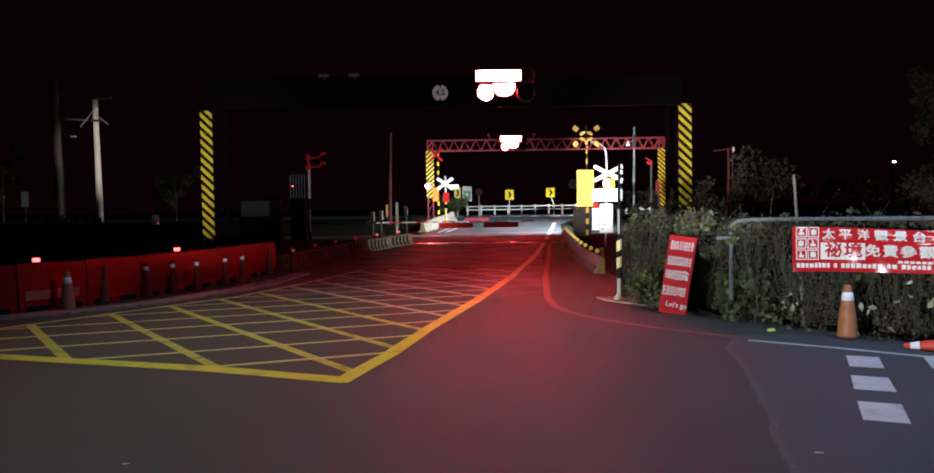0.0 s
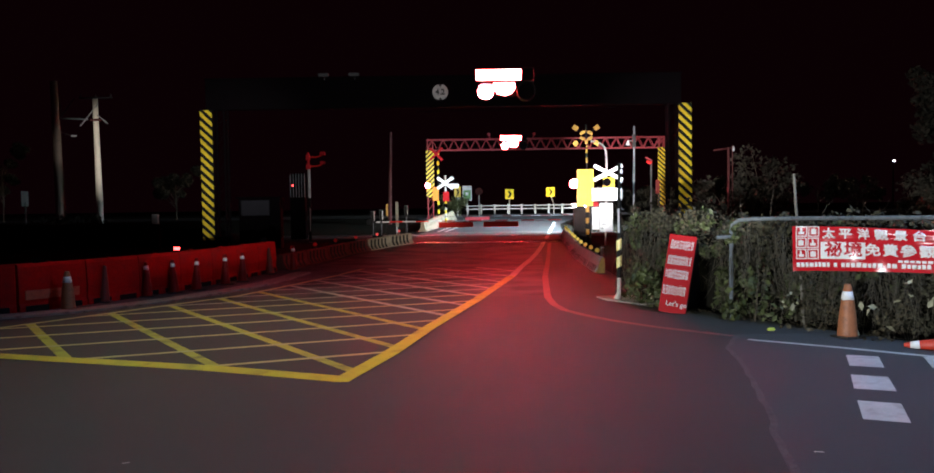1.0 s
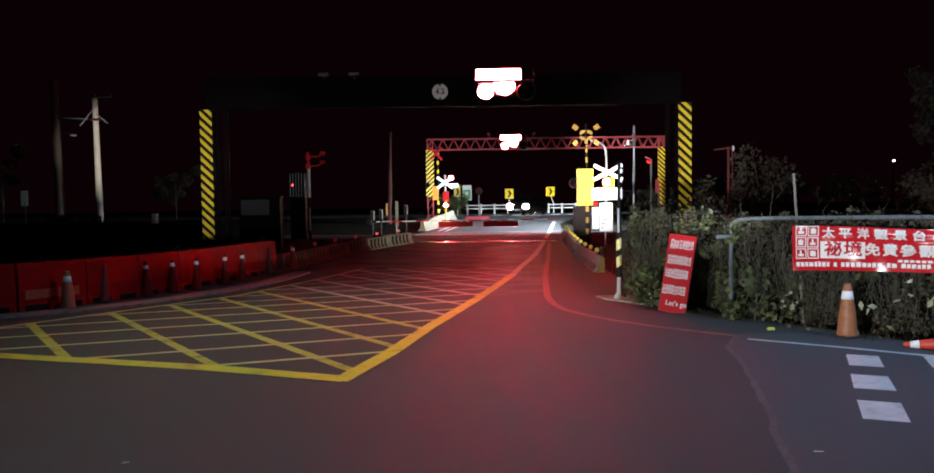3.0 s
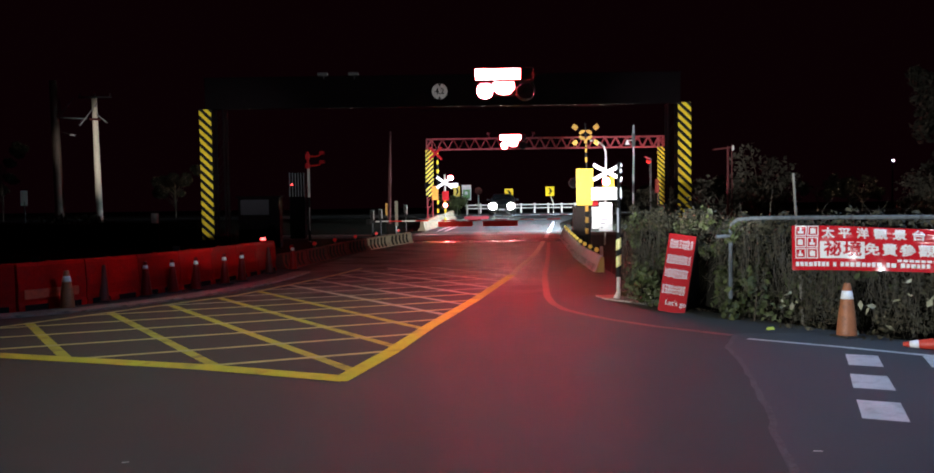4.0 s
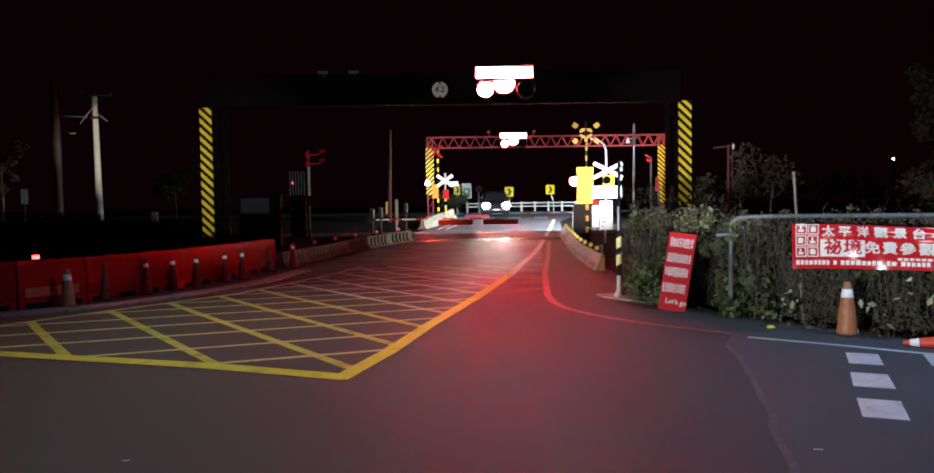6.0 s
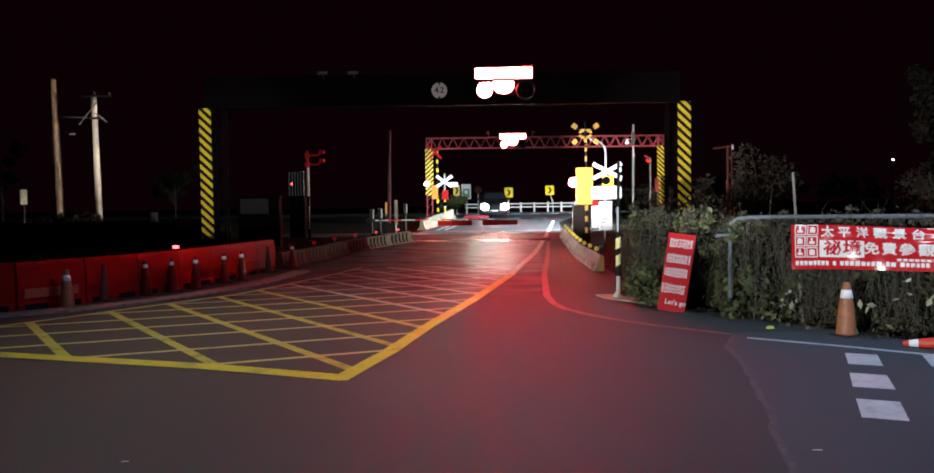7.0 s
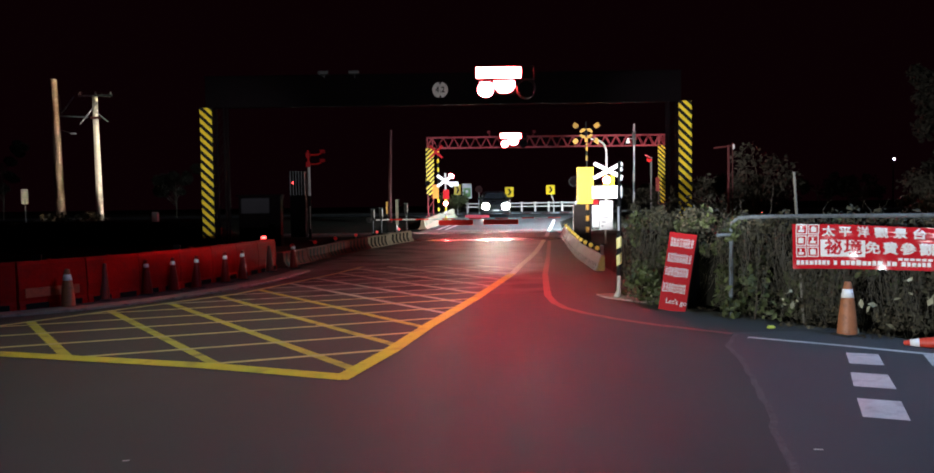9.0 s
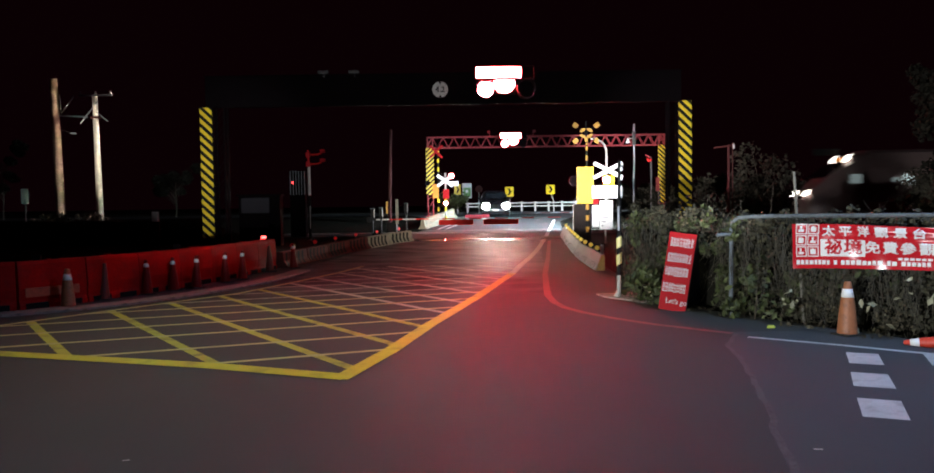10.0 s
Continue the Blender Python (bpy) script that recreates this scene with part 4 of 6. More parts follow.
part("black_sleeve", tube((0.01, 0, 1.121), (0.02, 0, 2.42), 0.037, 0.029), BLACK, shaft)
part("white_strip", box(-0.026, -0.042, 1.19, 0.008, -0.036, 1.62, 0.003), PALE_STEEL, shaft, "pale reflective strip")
for z, h in ((1.8, 0.15), (2.08, 0.05), (2.24, 0.07)):
    part("white_tag", box(0.03, -0.034, z, 0.065, -0.026, z + h, 0.003), WHITE, shaft, "small white reflective tag")

stub = empty("delineator_post", pose(4.05, 23.3, 0), "short white reflective post behind the barrier end", "post")
part("post", box(-0.045, -0.02, -0.02, 0.045, 0.02, 0.42, 0.01), WHITE, stub)
part("cap", box(-0.05, -0.025, 0.421, 0.05, 0.025, 0.45, 0.008), BLACK, stub)

# far signal, seen beyond the rails
sig3 = empty("crossing_signal", pose(0, 45, 0), "far level crossing signal post with white crossbuck and red cross", "signal")
base_z = level(45)
m3 = part("mast", tube((-1.62, 0.1, base_z), (-1.62, 0.1, 5.1), 0.06), BLACK, sig3)
for z in (0.8, 1.3, 1.8, 3.6, 4.1, 4.6):
    part("yellow_band", tube((-1.62, 0.1, z), (-1.62, 0.1, z + 0.22), 0.064), YELLOW, m3)
crossbuck(sig3, -1.72, 0.0, 4.73, 0.5, 0.13, RED_SIGN, 45)
crossbuck(sig3, -1.22, -0.1, 3.05, 0.55, 0.17, WHITE, 35)
m4 = part("mast", tube((-1.2, 0.0, base_z), (-1.2, 0.0, 3.5), 0.05), WHITE_DULL, sig3)
for z in (0.8, 1.3, 1.8):
    part("yellow_band", tube((-1.2, 0.0, z), (-1.2, 0.0, z + 0.22), 0.054), YELLOW, m4)
part("sign_board", box(-1.95, -0.05, 2.05, -1.6, -0.03, 2.85, 0.006), AMBER_BOARD, sig3)
part("sign_board", box(-1.0, -0.05, 2.75, -0.45, -0.03, 3.0, 0.006), WHITE, sig3)
part("sign_board", box(-1.35, -0.05, 2.0, -1.0, -0.03, 2.55, 0.006), RED_SIGN, sig3)
lamp_head(sig3, -2.23, 0.0, 2.93, 0.13, pulses(0.72, 1.22, 0.62))
lamp_head(sig3, -0.86, 0.0, 3.32, 0.13, pulses(1.34, 1.22, 0.6))
lamp_head(sig3, -1.2, -0.1, 1.75, 0.1, pulses(1.34, 1.22, 0.6))


# ---- gates
def gate(name_x, y, tip_x, z_arm, label, hung):
    g = empty("crossing_gate", pose(0, y, level(y)), label, "gate", "crossing gates")
    d = 1 if tip_x > name_x else -1
    body = part("machine_case", box(name_x - 0.17, 0, 0, name_x + 0.17, 0.34, 0.8, 0.03), BLACK, g)
    part("lid", box(name_x - 0.19, -0.02, 0.8, name_x + 0.19, 0.36, 0.84, 0.015), BLACK, body)
    part("counterweight", box(name_x - 0.35 * d - 0.1, 0.05, z_arm - 0.12, name_x - 0.35 * d + 0.1, 0.25, z_arm + 0.12, 0.02), BLACK, g)
    n, thick = 14, 0.03 if y < 40 else 0.022
    for k in range(n):
        xa, xb = name_x + (tip_x - name_x) * k / n, name_x + (tip_x - name_x) * (k + 1) / n
        # far arm's shade is put into darker colours than its red and white
        part("arm_section", tube((xa, -0.06, z_arm), (xb, -0.06, z_arm), thick - 0.001 * k, thick - 0.001 * (k + 1), 10), (PLATE_RED if k % 2 else WHITE_DULL) if y < 40 else (DARK_RED_STEEL if k % 2 else DULL_ZINC), g)
    for xa, half in hung:
        part("hung_plate", box(xa - half, -0.1, z_arm - 0.27, xa + half, -0.085, z_arm - 0.05, 0.006), PLATE_RED if y < 40 else RED_STEEL, g, "red warning plate")
    return g


gate(-3.95, 34, 4.1, 0.85, "lowered red and white crossing gate arm before the rails", ((-0.48, 0.75), (1.49, 0.76)))
gate(6.4, 44.3, -1.3, 0.56, "lowered red and white crossing gate beyond the rails", ((0.6, 0.7),))


def small_post(x, y, h):
    p = empty("detector_post", pose(x, y, level(y)), "slim black crossing detector post with white strip", "post", "crossing posts")
    part("post", tube((0, 0, 0), (0, 0, h), 0.05, 0.045), BLACK, p)
    head = part("head", box(-0.09, -0.12, h - 0.3, 0.09, 0.12, h + 0.12, 0.02), BLACK, p)
    part("hood", box(-0.1, -0.17, h + 0.12, 0.1, 0.12, h + 0.135, 0.004), DULL_ZINC, head)
    part("white_strip", box(0.055, -0.126, h - 0.28, 0.085, -0.122, h + 0.1), WHITE_DULL, head, "white reflective strip")
    part("white_strip", box(0.01, -0.058, 0.25, 0.035, -0.052, h - 0.4), DULL_ZINC, p, "pale reflective strip")
    return p


small_post(-4.1, 34.0, 1.2)
small_post(-3.72, 33.8, 1.25)
small_post(-2.72, 35.0, 1.4)
nb = empty("notice_post", pose(-3.2, 35.5, level(35.5)), "tall narrow pale notice board on a post", "sign")
part("post", tube((0, 0.03, 0), (0, 0.03, 1.0), 0.03), GALVANISED, nb)
part("board", box(-0.05, -0.01, 0.55, 0.09, 0.012, 1.7, 0.006), WOOD, nb)
part("yellow_board", box(-0.48, -0.01, 1.05, -0.38, 0.012, 1.6, 0.006), AMBER_PAINT, nb)
part("post", tube((-0.45, 0.03, 0), (-0.45, 0.03, 1.1), 0.025), BLACK, nb)


# ---- beyond the crossing: signs, fence, verge
def post_sign(name, x, y, z, w, h, mat, label, chevron=0, bent=0.0, round_back=False):
    s = empty(name, pose(x, y, level(y)), label, "sign", "roadside signs")
    zz = z - level(y)
    bm = bmesh.new()
    add_path(bm, [(bent, 0.04, 0), (bent, 0.04, zz * 0.45), (bent * 0.4, 0.04, zz * 0.7), (0, 0.04, zz)], 0.045, 8)
    part("post", bm, WHITE_DULL, s)
    b = part("board", disc(0, -0.01, zz, w / 2, 0.02) if round_back else box(-w / 2, -0.01, zz - h / 2, w / 2, 0.012, zz + h / 2, 0.006), mat, s)
    if chevron:
        d, e = chevron * w * 0.22, h * 0.34
        pts = [(-d, e), (0.2 * d, e), (1.3 * d, 0), (0.2 * d, -e), (-d, -e), (0.1 * d, 0)]
        part("arrow", prism(pts, 0.003, Matrix.Translation((0, -0.014, zz))), BLACK, b, "black arrow")
    return s


post_sign("chevron_sign", -0.69, 60, 2.8, 0.5, 0.8, YELLOW, "yellow bend marker board with a black arrow", 1)
gs = post_sign("direction_sign", 0.05, 60, 2.7, 0.72, 1.15, WHITE, "white sign with a green panel")
part("green_panel", box(-0.27, -0.016, 1.3, 0.27, -0.011, 2.0), GREEN_SIGN, gs)
part("white_mark", box(-0.12, -0.02, 1.62, 0.1, -0.016, 1.85), WHITE, gs)
post_sign("round_sign", 1.0, 62, 2.85, 0.6, 0.6, DARK_RED_STEEL, "round dark sign seen from behind", round_back=True)
post_sign("chevron_sign", 3.75, 68, 2.7, 0.75, 0.85, YELLOW, "yellow bend marker board with a black arrow", 1)
post_sign("chevron_sign", 7.34, 68, 2.85, 0.75, 0.8, YELLOW, "yellow bend marker board with a black arrow on a bent post", 1, 0.3)

fence = empty("guard_fence", pose(0, 72, level(72) + 0.2), "white concrete post and rail fence along the far road", "fence")
for k in range(9):
    x = 0.1 + k * 1.25
    part("fence_post", box(x - 0.08, -0.08, -0.25, x + 0.08, 0.08, 0.72, 0.015), WHITE_DULL, fence)
for z in (0.28, 0.58):
    part("fence_rail", box(-0.1, -0.04, z - 0.05, 10.4, 0.04, z + 0.05, 0.012), WHITE_DULL, fence)
stripe_on_road("white_edge_line", [(3.5, 34.3), (4.32, 40.2), (5.2, 46.2)], 0.17, WHITE_PAINT, 0.008)
stripe_on_road("white_edge_line", [(-1.5, 40.2), (-0.5, 46), (-0.1, 49)], 0.13, WHITE_PAINT, 0.008)
stripe_on_road("white_edge_line", [(-1.1, 40.2), (-0.1, 46), (0.3, 49)], 0.13, WHITE_PAINT, 0.008)
# pale concrete wing walls beyond the rails
for x0, y0, turn, rise in ((-1.95, 43.0, 79, -4.2), (-1.25, 47.2, 79, -4.2), (6.3, 43.5, 84, -4.2)):
    wing = empty("wing_wall", pose(x0, y0, level(y0) - 0.03, 0, rise, turn), "short pale concrete wing wall beside the far road", "wall", "wing walls")
    loft_barrier(4.0, 0.56, 0.3, 0.1, "body", OLD_CONCRETE, wing)


def leaf_cloud(name, centres, count, size, mat, parent, spread, seed, normal_bias=None, label=""):
    """Many small folded leaves scattered round the given centres (x, y, z, radius)."""
    rng = np.random.default_rng(seed)
    c = np.array(centres)
    pick = rng.integers(0, len(c), count)
    d = rng.normal(size=(count, 3))
    d /= np.linalg.norm(d, axis=1)[:, None]
    r = c[pick, 3] * rng.uniform(0.35, 1.0, count) ** 0.5
    pos = c[pick, :3] + d * r[:, None] * np.array(spread)
    ax = rng.normal(size=(count, 3))
    ax /= np.linalg.norm(ax, axis=1)[:, None]
    n = d + rng.normal(size=(count, 3)) * 0.6 + (np.array(normal_bias) if normal_bias is not None else 0)
    side = np.cross(ax, n)
    side /= np.linalg.norm(side, axis=1)[:, None] + 1e-6
    n /= np.linalg.norm(n, axis=1)[:, None]
    s = size * rng.uniform(0.5, 1.5, count)[:, None]
    tip, base = pos + ax * s, pos - ax * s
    m1, m2 = pos + side * s * 0.55 + n * s * 0.2, pos - side * s * 0.55 + n * s * 0.2
    verts = np.stack([base, m1, tip, m2], 1).reshape(-1, 3)
    faces = []
    for k in range(count):
        faces += [(4 * k, 4 * k + 1, 4 * k + 2), (4 * k, 4 * k + 2, 4 * k + 3)]
    ob = mesh_of(name, verts.tolist(), faces, mat, parent, label)
    ob["kind"] = "stuff"
    return ob


def twigs(name, roots, count, length, mat, parent, seed, r=0.006, hang=False):
    rng = random.Random(seed)
    verts, faces = [], []
    for k in range(count):
        x, y, z = roots(rng)
        p = Vector((x, y, z))
        d = Vector((rng.uniform(-0.6, 0.6), rng.uniform(-0.6, 0.3), rng.uniform(-0.7, 1))).normalized()
        if hang:
            d = Vector((rng.uniform(-0.25, 0.25), rng.uniform(-0.15, 0.1), -1)).normalized()
        n = 5
        for j in range(n + 1):
            rr = r * (1 - 0.7 * j / n)
            for a in range(3):
                verts.append((p.x + rr * math.cos(a * 2.1), p.y + rr * math.sin(a * 2.1), p.z))
            p = p + d * length / n
            d = (d + Vector((rng.uniform(-0.4, 0.4), rng.uniform(-0.4, 0.4), rng.uniform(-0.45, 0.3)))).normalized()
        b = k * (n + 1) * 3
        for j in range(n):
            for a in range(3):
                i0, i1 = b + j * 3 + a, b + j * 3 + (a + 1) % 3
                faces.append((i0, i1, i1 + 3, i0 + 3))
    ob = mesh_of(name, verts, faces, mat, parent)
    ob["kind"] = "stuff"
    return ob


# ---- hedge beside the side road
HEDGE = [(2.85, 14.0), (3.4, 12.75), (4.35, 11.0), (5.75, 9.2), (8.5, 6.0)]
HEDGE_TOP = [(0, 1.38), (0.4, 1.5), (1.4, 1.42), (3.2, 1.4), (9, 1.45)]


def hedge_spot(rng, deep=0.8):
    s = rng.uniform(0, 1) ** 0.9 * 7.8
    run = s
    for a, b in zip(HEDGE, HEDGE[1:]):
        ln = math.dist(a, b)
        if run <= ln:
            k = run / ln
            nx, ny = (b[1] - a[1]) / ln, -(b[0] - a[0]) / ln
            w = rng.uniform(-0.1, deep)
            return a[0] + (b[0] - a[0]) * k - nx * w, a[1] + (b[1] - a[1]) * k - ny * w, s, w
        run -= ln
    return HEDGE[-1][0], HEDGE[-1][1], s, 0.3


def behind_board(x, y):
    """Whether a place in the hedge is cleared for the folding board and the dark beside it."""
    a, d = Vector((3.36, 11.8)), Vector((0.485, 0.875))
    k = max(0.0, min(1.15, (Vector((x, y)) - a).dot(d)))
    return (Vector((x, y)) - a - d * k).length < 0.44


hedge = empty("hedge", pose(0, 0, 0), "overgrown hedge of vines and dry leaves on a pipe fence", "hedge")
rng = random.Random(5)
cl, clg, cld = [], [], []
for k in range(950):
    x, y, s, w = hedge_spot(rng)
    top = between(s, HEDGE_TOP) + rng.uniform(-0.1, 0.08)
    z = rng.uniform(0.04, top)
    bulge = 0.22 * math.sin(min(1, z / top) * 2.4) - 0.12
    x, y = x - 0.85 * bulge * 0.5, y - 0.5 * bulge * 0.5
    if z < 1.0 - 0.15 * rng.random() and behind_board(x, y):
        continue
    low = z < 0.65 and (1.5 < s < 3.1 or s < 0.9)
    (clg if low and rng.random() < 0.75 or rng.random() < (0.34 if s < 1.6 else 0.09) else cld if rng.random() < 0.4 else cl).append((x, y, z, rng.uniform(0.08, 0.2)))
# plain dark boxes put in for the shade inside the hedge
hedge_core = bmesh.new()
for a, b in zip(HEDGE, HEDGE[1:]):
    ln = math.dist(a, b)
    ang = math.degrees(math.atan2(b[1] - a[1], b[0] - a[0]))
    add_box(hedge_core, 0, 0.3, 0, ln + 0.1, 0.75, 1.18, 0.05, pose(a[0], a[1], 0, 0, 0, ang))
part("shade_core", hedge_core, SOIL, hedge, "plain dark box for the shade inside the hedge")
leaf_cloud("dull_foliage", cl, 24000, 0.027, LEAF, hedge, (1, 1, 1), 1, (-0.5, -0.8, 0.3))
leaf_cloud("dry_foliage", cld, 10000, 0.024, DRY_LEAF, hedge, (1, 1, 1), 2, (-0.5, -0.8, 0.3))
leaf_cloud("green_foliage", clg, 5200, 0.045, GREEN_LEAF, hedge, (1, 1, 1), 3, (-0.5, -0.8, 0.5))
leaf_cloud("pale_foliage", [(5.0, 9.6, 0.15, 0.3), (5.45, 9.2, 0.3, 0.4), (5.4, 9.15, 0.75, 0.3), (4.3, 10.4, 0.35, 0.15), (5.6, 8.9, 0.5, 0.3), (3.1, 12.9, 0.2, 0.15)], 64, 0.045, PALE_LEAF, hedge, (1, 0.5, 1), 4, (-0.5, -0.8, 0.5))


def stem_root(r):
    x, y, s, w = hedge_spot(r, 0.35)
    if behind_board(x, y):
        x, y = x + 0.5, y + 0.5
    return x - 0.1, y - 0.08, r.uniform(0.05, 1.35)


twigs("undergrowth", stem_root, 420, 0.55, TWIG, hedge, 8)
over = []
for k in range(60):
    x, y, q, w = hedge_spot(rng, 0.3)
    over.append((x, y, between(q, HEDGE_TOP) + rng.uniform(-0.08, 0.1), rng.uniform(0.05, 0.13)))
leaf_cloud("top_foliage", over, 2200, 0.032, LEAF, hedge, (1, 1, 1), 12, (-0.5, -0.8, 0.5))


def vine_root(r):
    x, y, q, w = hedge_spot(r, 0.25)
    if behind_board(x, y):
        x, y = x + 0.5, y + 0.5
    return x - 0.14, y - 0.1, r.uniform(0.5, 1.4)


twigs("hanging_vine", vine_root, 900, 0.7, VINE, hedge, 18, 0.0042, True)
litter = leaf_cloud("leaf_litter", [(3.0 + 0.5 * k, 13.0 - 0.85 * k, 0.012, 0.35) for k in range(6)], 260, 0.035, DRY_LEAF, None, (1, 1, 0.02), 9, (0, 0, 6))
tagged(litter, "scattered dry leaves along the hedge foot", "leaves", kind="stuff")
# tall marigold-like weed with large leaves below the pipe
weed = empty("weed", pose(4.08, 11.0, 0), "large-leaved green weed at the hedge foot", "plant")
leaf_cloud("foliage", [(0, 0, 0.35, 0.28), (0.25, -0.15, 0.22, 0.25), (-0.3, 0.25, 0.3, 0.25), (0.05, 0, 0.6, 0.2), (-0.25, 0.2, 0.12, 0.16), (-0.24, 0.26, 1.22, 0.12)], 260, 0.055, GREEN_LEAF, weed, (1, 1, 1), 21, (-0.4, -0.8, 0.6))
part("stem", tube((0, 0, 0), (0.05, 0, 0.6), 0.012, 0.006, 6), TWIG, weed)

weed2 = empty("weed", pose(2.95, 12.75, 0), "low green weed at the hedge foot beside the board", "plant")
leaf_cloud("foliage", [(0, 0, 0.3, 0.25), (0.1, -0.25, 0.22, 0.22), (-0.08, 0.35, 0.25, 0.24), (0.05, 0, 0.5, 0.16)], 240, 0.05, GREEN_LEAF, weed2, (1, 1, 1), 22, (-0.4, -0.8, 0.6))
part("stem", tube((0, 0, 0), (0.05, 0, 0.5), 0.012, 0.006, 6), TWIG, weed2)

pipes = empty("pipe_fence", pose(0, 0, 0), "pale blue-grey steel pipe frame standing in the hedge", "fence")
part("post", tube((3.87, 11.37, 0), (3.87, 11.37, 1.3), 0.03), BLUE_PIPE, pipes)
bm = bmesh.new()
add_path(bm, [(3.87, 11.37, 1.28), (3.88, 11.35, 1.38), (3.93, 11.26, 1.44), (4.05, 11.07, 1.46), (4.3, 10.8, 1.47), (5.6, 9.12, 1.49), (8.3, 5.6, 1.5)], 0.028)
part("rail", bm, WORN_PIPE, pipes)
part("stub", tube((3.6, 11.2, 1.2), (3.85, 11.25, 1.21), 0.025), WORN_PIPE, pipes)
part("post", tube((5.75, 9.0, 0), (5.75, 9.0, 1.48), 0.033), WORN_PIPE, pipes)
stick = empty("wooden_stake", pose(4.6, 10.65, 0), "weathered grey wooden stake behind the banner", "stake")
part("stake", tube((0.02, 0, 0), (-0.12, 0, 2.08), 0.02, 0.017, 8), WOOD, stick)


def tree(x, y, h, spread, label, seed, leaves, trunk_r=0.1, mat=None, size=0.06):
    t = empty("tree", pose(x, y, level(y)), label, "tree", "roadside trees")
    r = random.Random(seed)
    part("trunk", add_path(bmesh.new(), [(0, 0, -0.05), (0.05, 0, h * 0.25), (-0.05, 0.05, h * 0.5), (0.02, 0, h * 0.7)], trunk_r, 8), BARK, t)
    limbs, tips = bmesh.new(), []
    for k in range(14):
        a, z = r.uniform(0, math.tau), h * r.uniform(0.2, 0.65)
        tip = Vector((math.cos(a) * spread * r.uniform(0.4, 1), math.sin(a) * spread * r.uniform(0.4, 1), min(h, z + h * r.uniform(0.15, 0.45))))
        add_tube(limbs, (0, 0, z), tip * 0.5 + Vector((0, 0, z * 0.55)), trunk_r * 0.35, trunk_r * 0.2, 6)
        add_tube(limbs, tip * 0.5 + Vector((0, 0, z * 0.55)), tip, trunk_r * 0.2, 0.008, 5)
        tips += [(tip.x + r.uniform(-0.2, 0.2), tip.y + r.uniform(-0.2, 0.2), tip.z + r.uniform(-0.4, 0.1), r.uniform(0.15, 0.45)) for _ in range(4)]
    part("branchwork", limbs, BARK, t)
    leaf_cloud("crown", tips, leaves, size, mat or LEAF, t, (1, 1, 0.8), seed)
    return t


tree(7.85, 20.8, 3.05, 0.8, "sparse leafy shrub tree behind the hedge", 31, 1500, 0.05, GREY_LEAF)
tree(7.2, 21.5, 2.3, 0.9, "small leafy shrub behind the hedge", 33, 1200, 0.04, GREY_LEAF)
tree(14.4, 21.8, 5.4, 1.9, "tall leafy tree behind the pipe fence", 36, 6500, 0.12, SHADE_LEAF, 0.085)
tree(13.0, 20.6, 2.35, 1.1, "leafy shrub under the tall tree", 38, 5200, 0.05, GREY_LEAF, 0.055)
tree(9.7, 15.2, 2.75, 0.85, "leafy shrub leaning over the pipe fence", 37, 3800, 0.05, GREY_LEAF, 0.045)
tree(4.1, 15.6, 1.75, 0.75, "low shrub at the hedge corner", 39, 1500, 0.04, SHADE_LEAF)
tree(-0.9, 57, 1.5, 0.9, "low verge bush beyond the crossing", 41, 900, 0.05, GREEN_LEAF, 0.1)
# assumed bushes, added to hide the car until it turns in
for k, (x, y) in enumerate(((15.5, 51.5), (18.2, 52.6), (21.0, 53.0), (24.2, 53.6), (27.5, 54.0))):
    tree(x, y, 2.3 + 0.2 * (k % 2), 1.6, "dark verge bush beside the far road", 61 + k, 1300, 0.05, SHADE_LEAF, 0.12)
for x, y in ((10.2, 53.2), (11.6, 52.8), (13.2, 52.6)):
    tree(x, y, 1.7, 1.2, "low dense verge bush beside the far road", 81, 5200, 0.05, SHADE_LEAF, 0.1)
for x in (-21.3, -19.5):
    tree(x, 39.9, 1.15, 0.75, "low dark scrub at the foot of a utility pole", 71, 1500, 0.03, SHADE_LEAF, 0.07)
# low grassy bank that hides the foot of the track
rng = random.Random(51)
verts, faces = [], []
xs = np.linspace(-60, -9.6, 85)
for x in xs:
    end = min(1.0, (-9.6 - x) / 2.0)
    for y, z in ((32.6, -0.05), (33.4, 0.55), (34.2, 0.98), (34.9, 1.04), (35.6, 0.7), (36.2, -0.05)):
        verts.append((x + rng.uniform(-0.15, 0.15), y + rng.uniform(-0.1, 0.1), level(34) - 0.1 + z * end + (rng.uniform(-0.05, 0.07) if z > 0 else 0)))
for i in range(len(xs) - 1):
    faces += [(6 * i + k, 6 * i + 6 + k, 6 * i + 7 + k, 6 * i + 1 + k) for k in range(5)]
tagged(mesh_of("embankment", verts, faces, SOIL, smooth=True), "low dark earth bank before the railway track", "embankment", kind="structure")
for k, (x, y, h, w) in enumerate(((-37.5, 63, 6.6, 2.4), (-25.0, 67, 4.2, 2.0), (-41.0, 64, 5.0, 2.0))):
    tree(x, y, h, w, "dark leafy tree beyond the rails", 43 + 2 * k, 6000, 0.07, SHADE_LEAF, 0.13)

scrap = empty("plastic_scrap", pose(4.02, 10.25, 0.0, 0, 0, 25), "crumpled yellow-green plastic scrap on the ground", "litter")
bm = bmesh.new()
bmesh.ops.create_icosphere(bm, subdivisions=2, radius=0.07)
for v in bm.verts:
    v.co = Vector((v.co.x * 1.0, v.co.y * 0.55, abs(v.co.z) * 0.4)) + Vector((noise.noise(v.co * 30), noise.noise(v.co * 30 + Vector((5, 0, 0))), abs(noise.noise(v.co * 25)))) * 0.018
part("wrapper", bm, SCRAP, scrap)
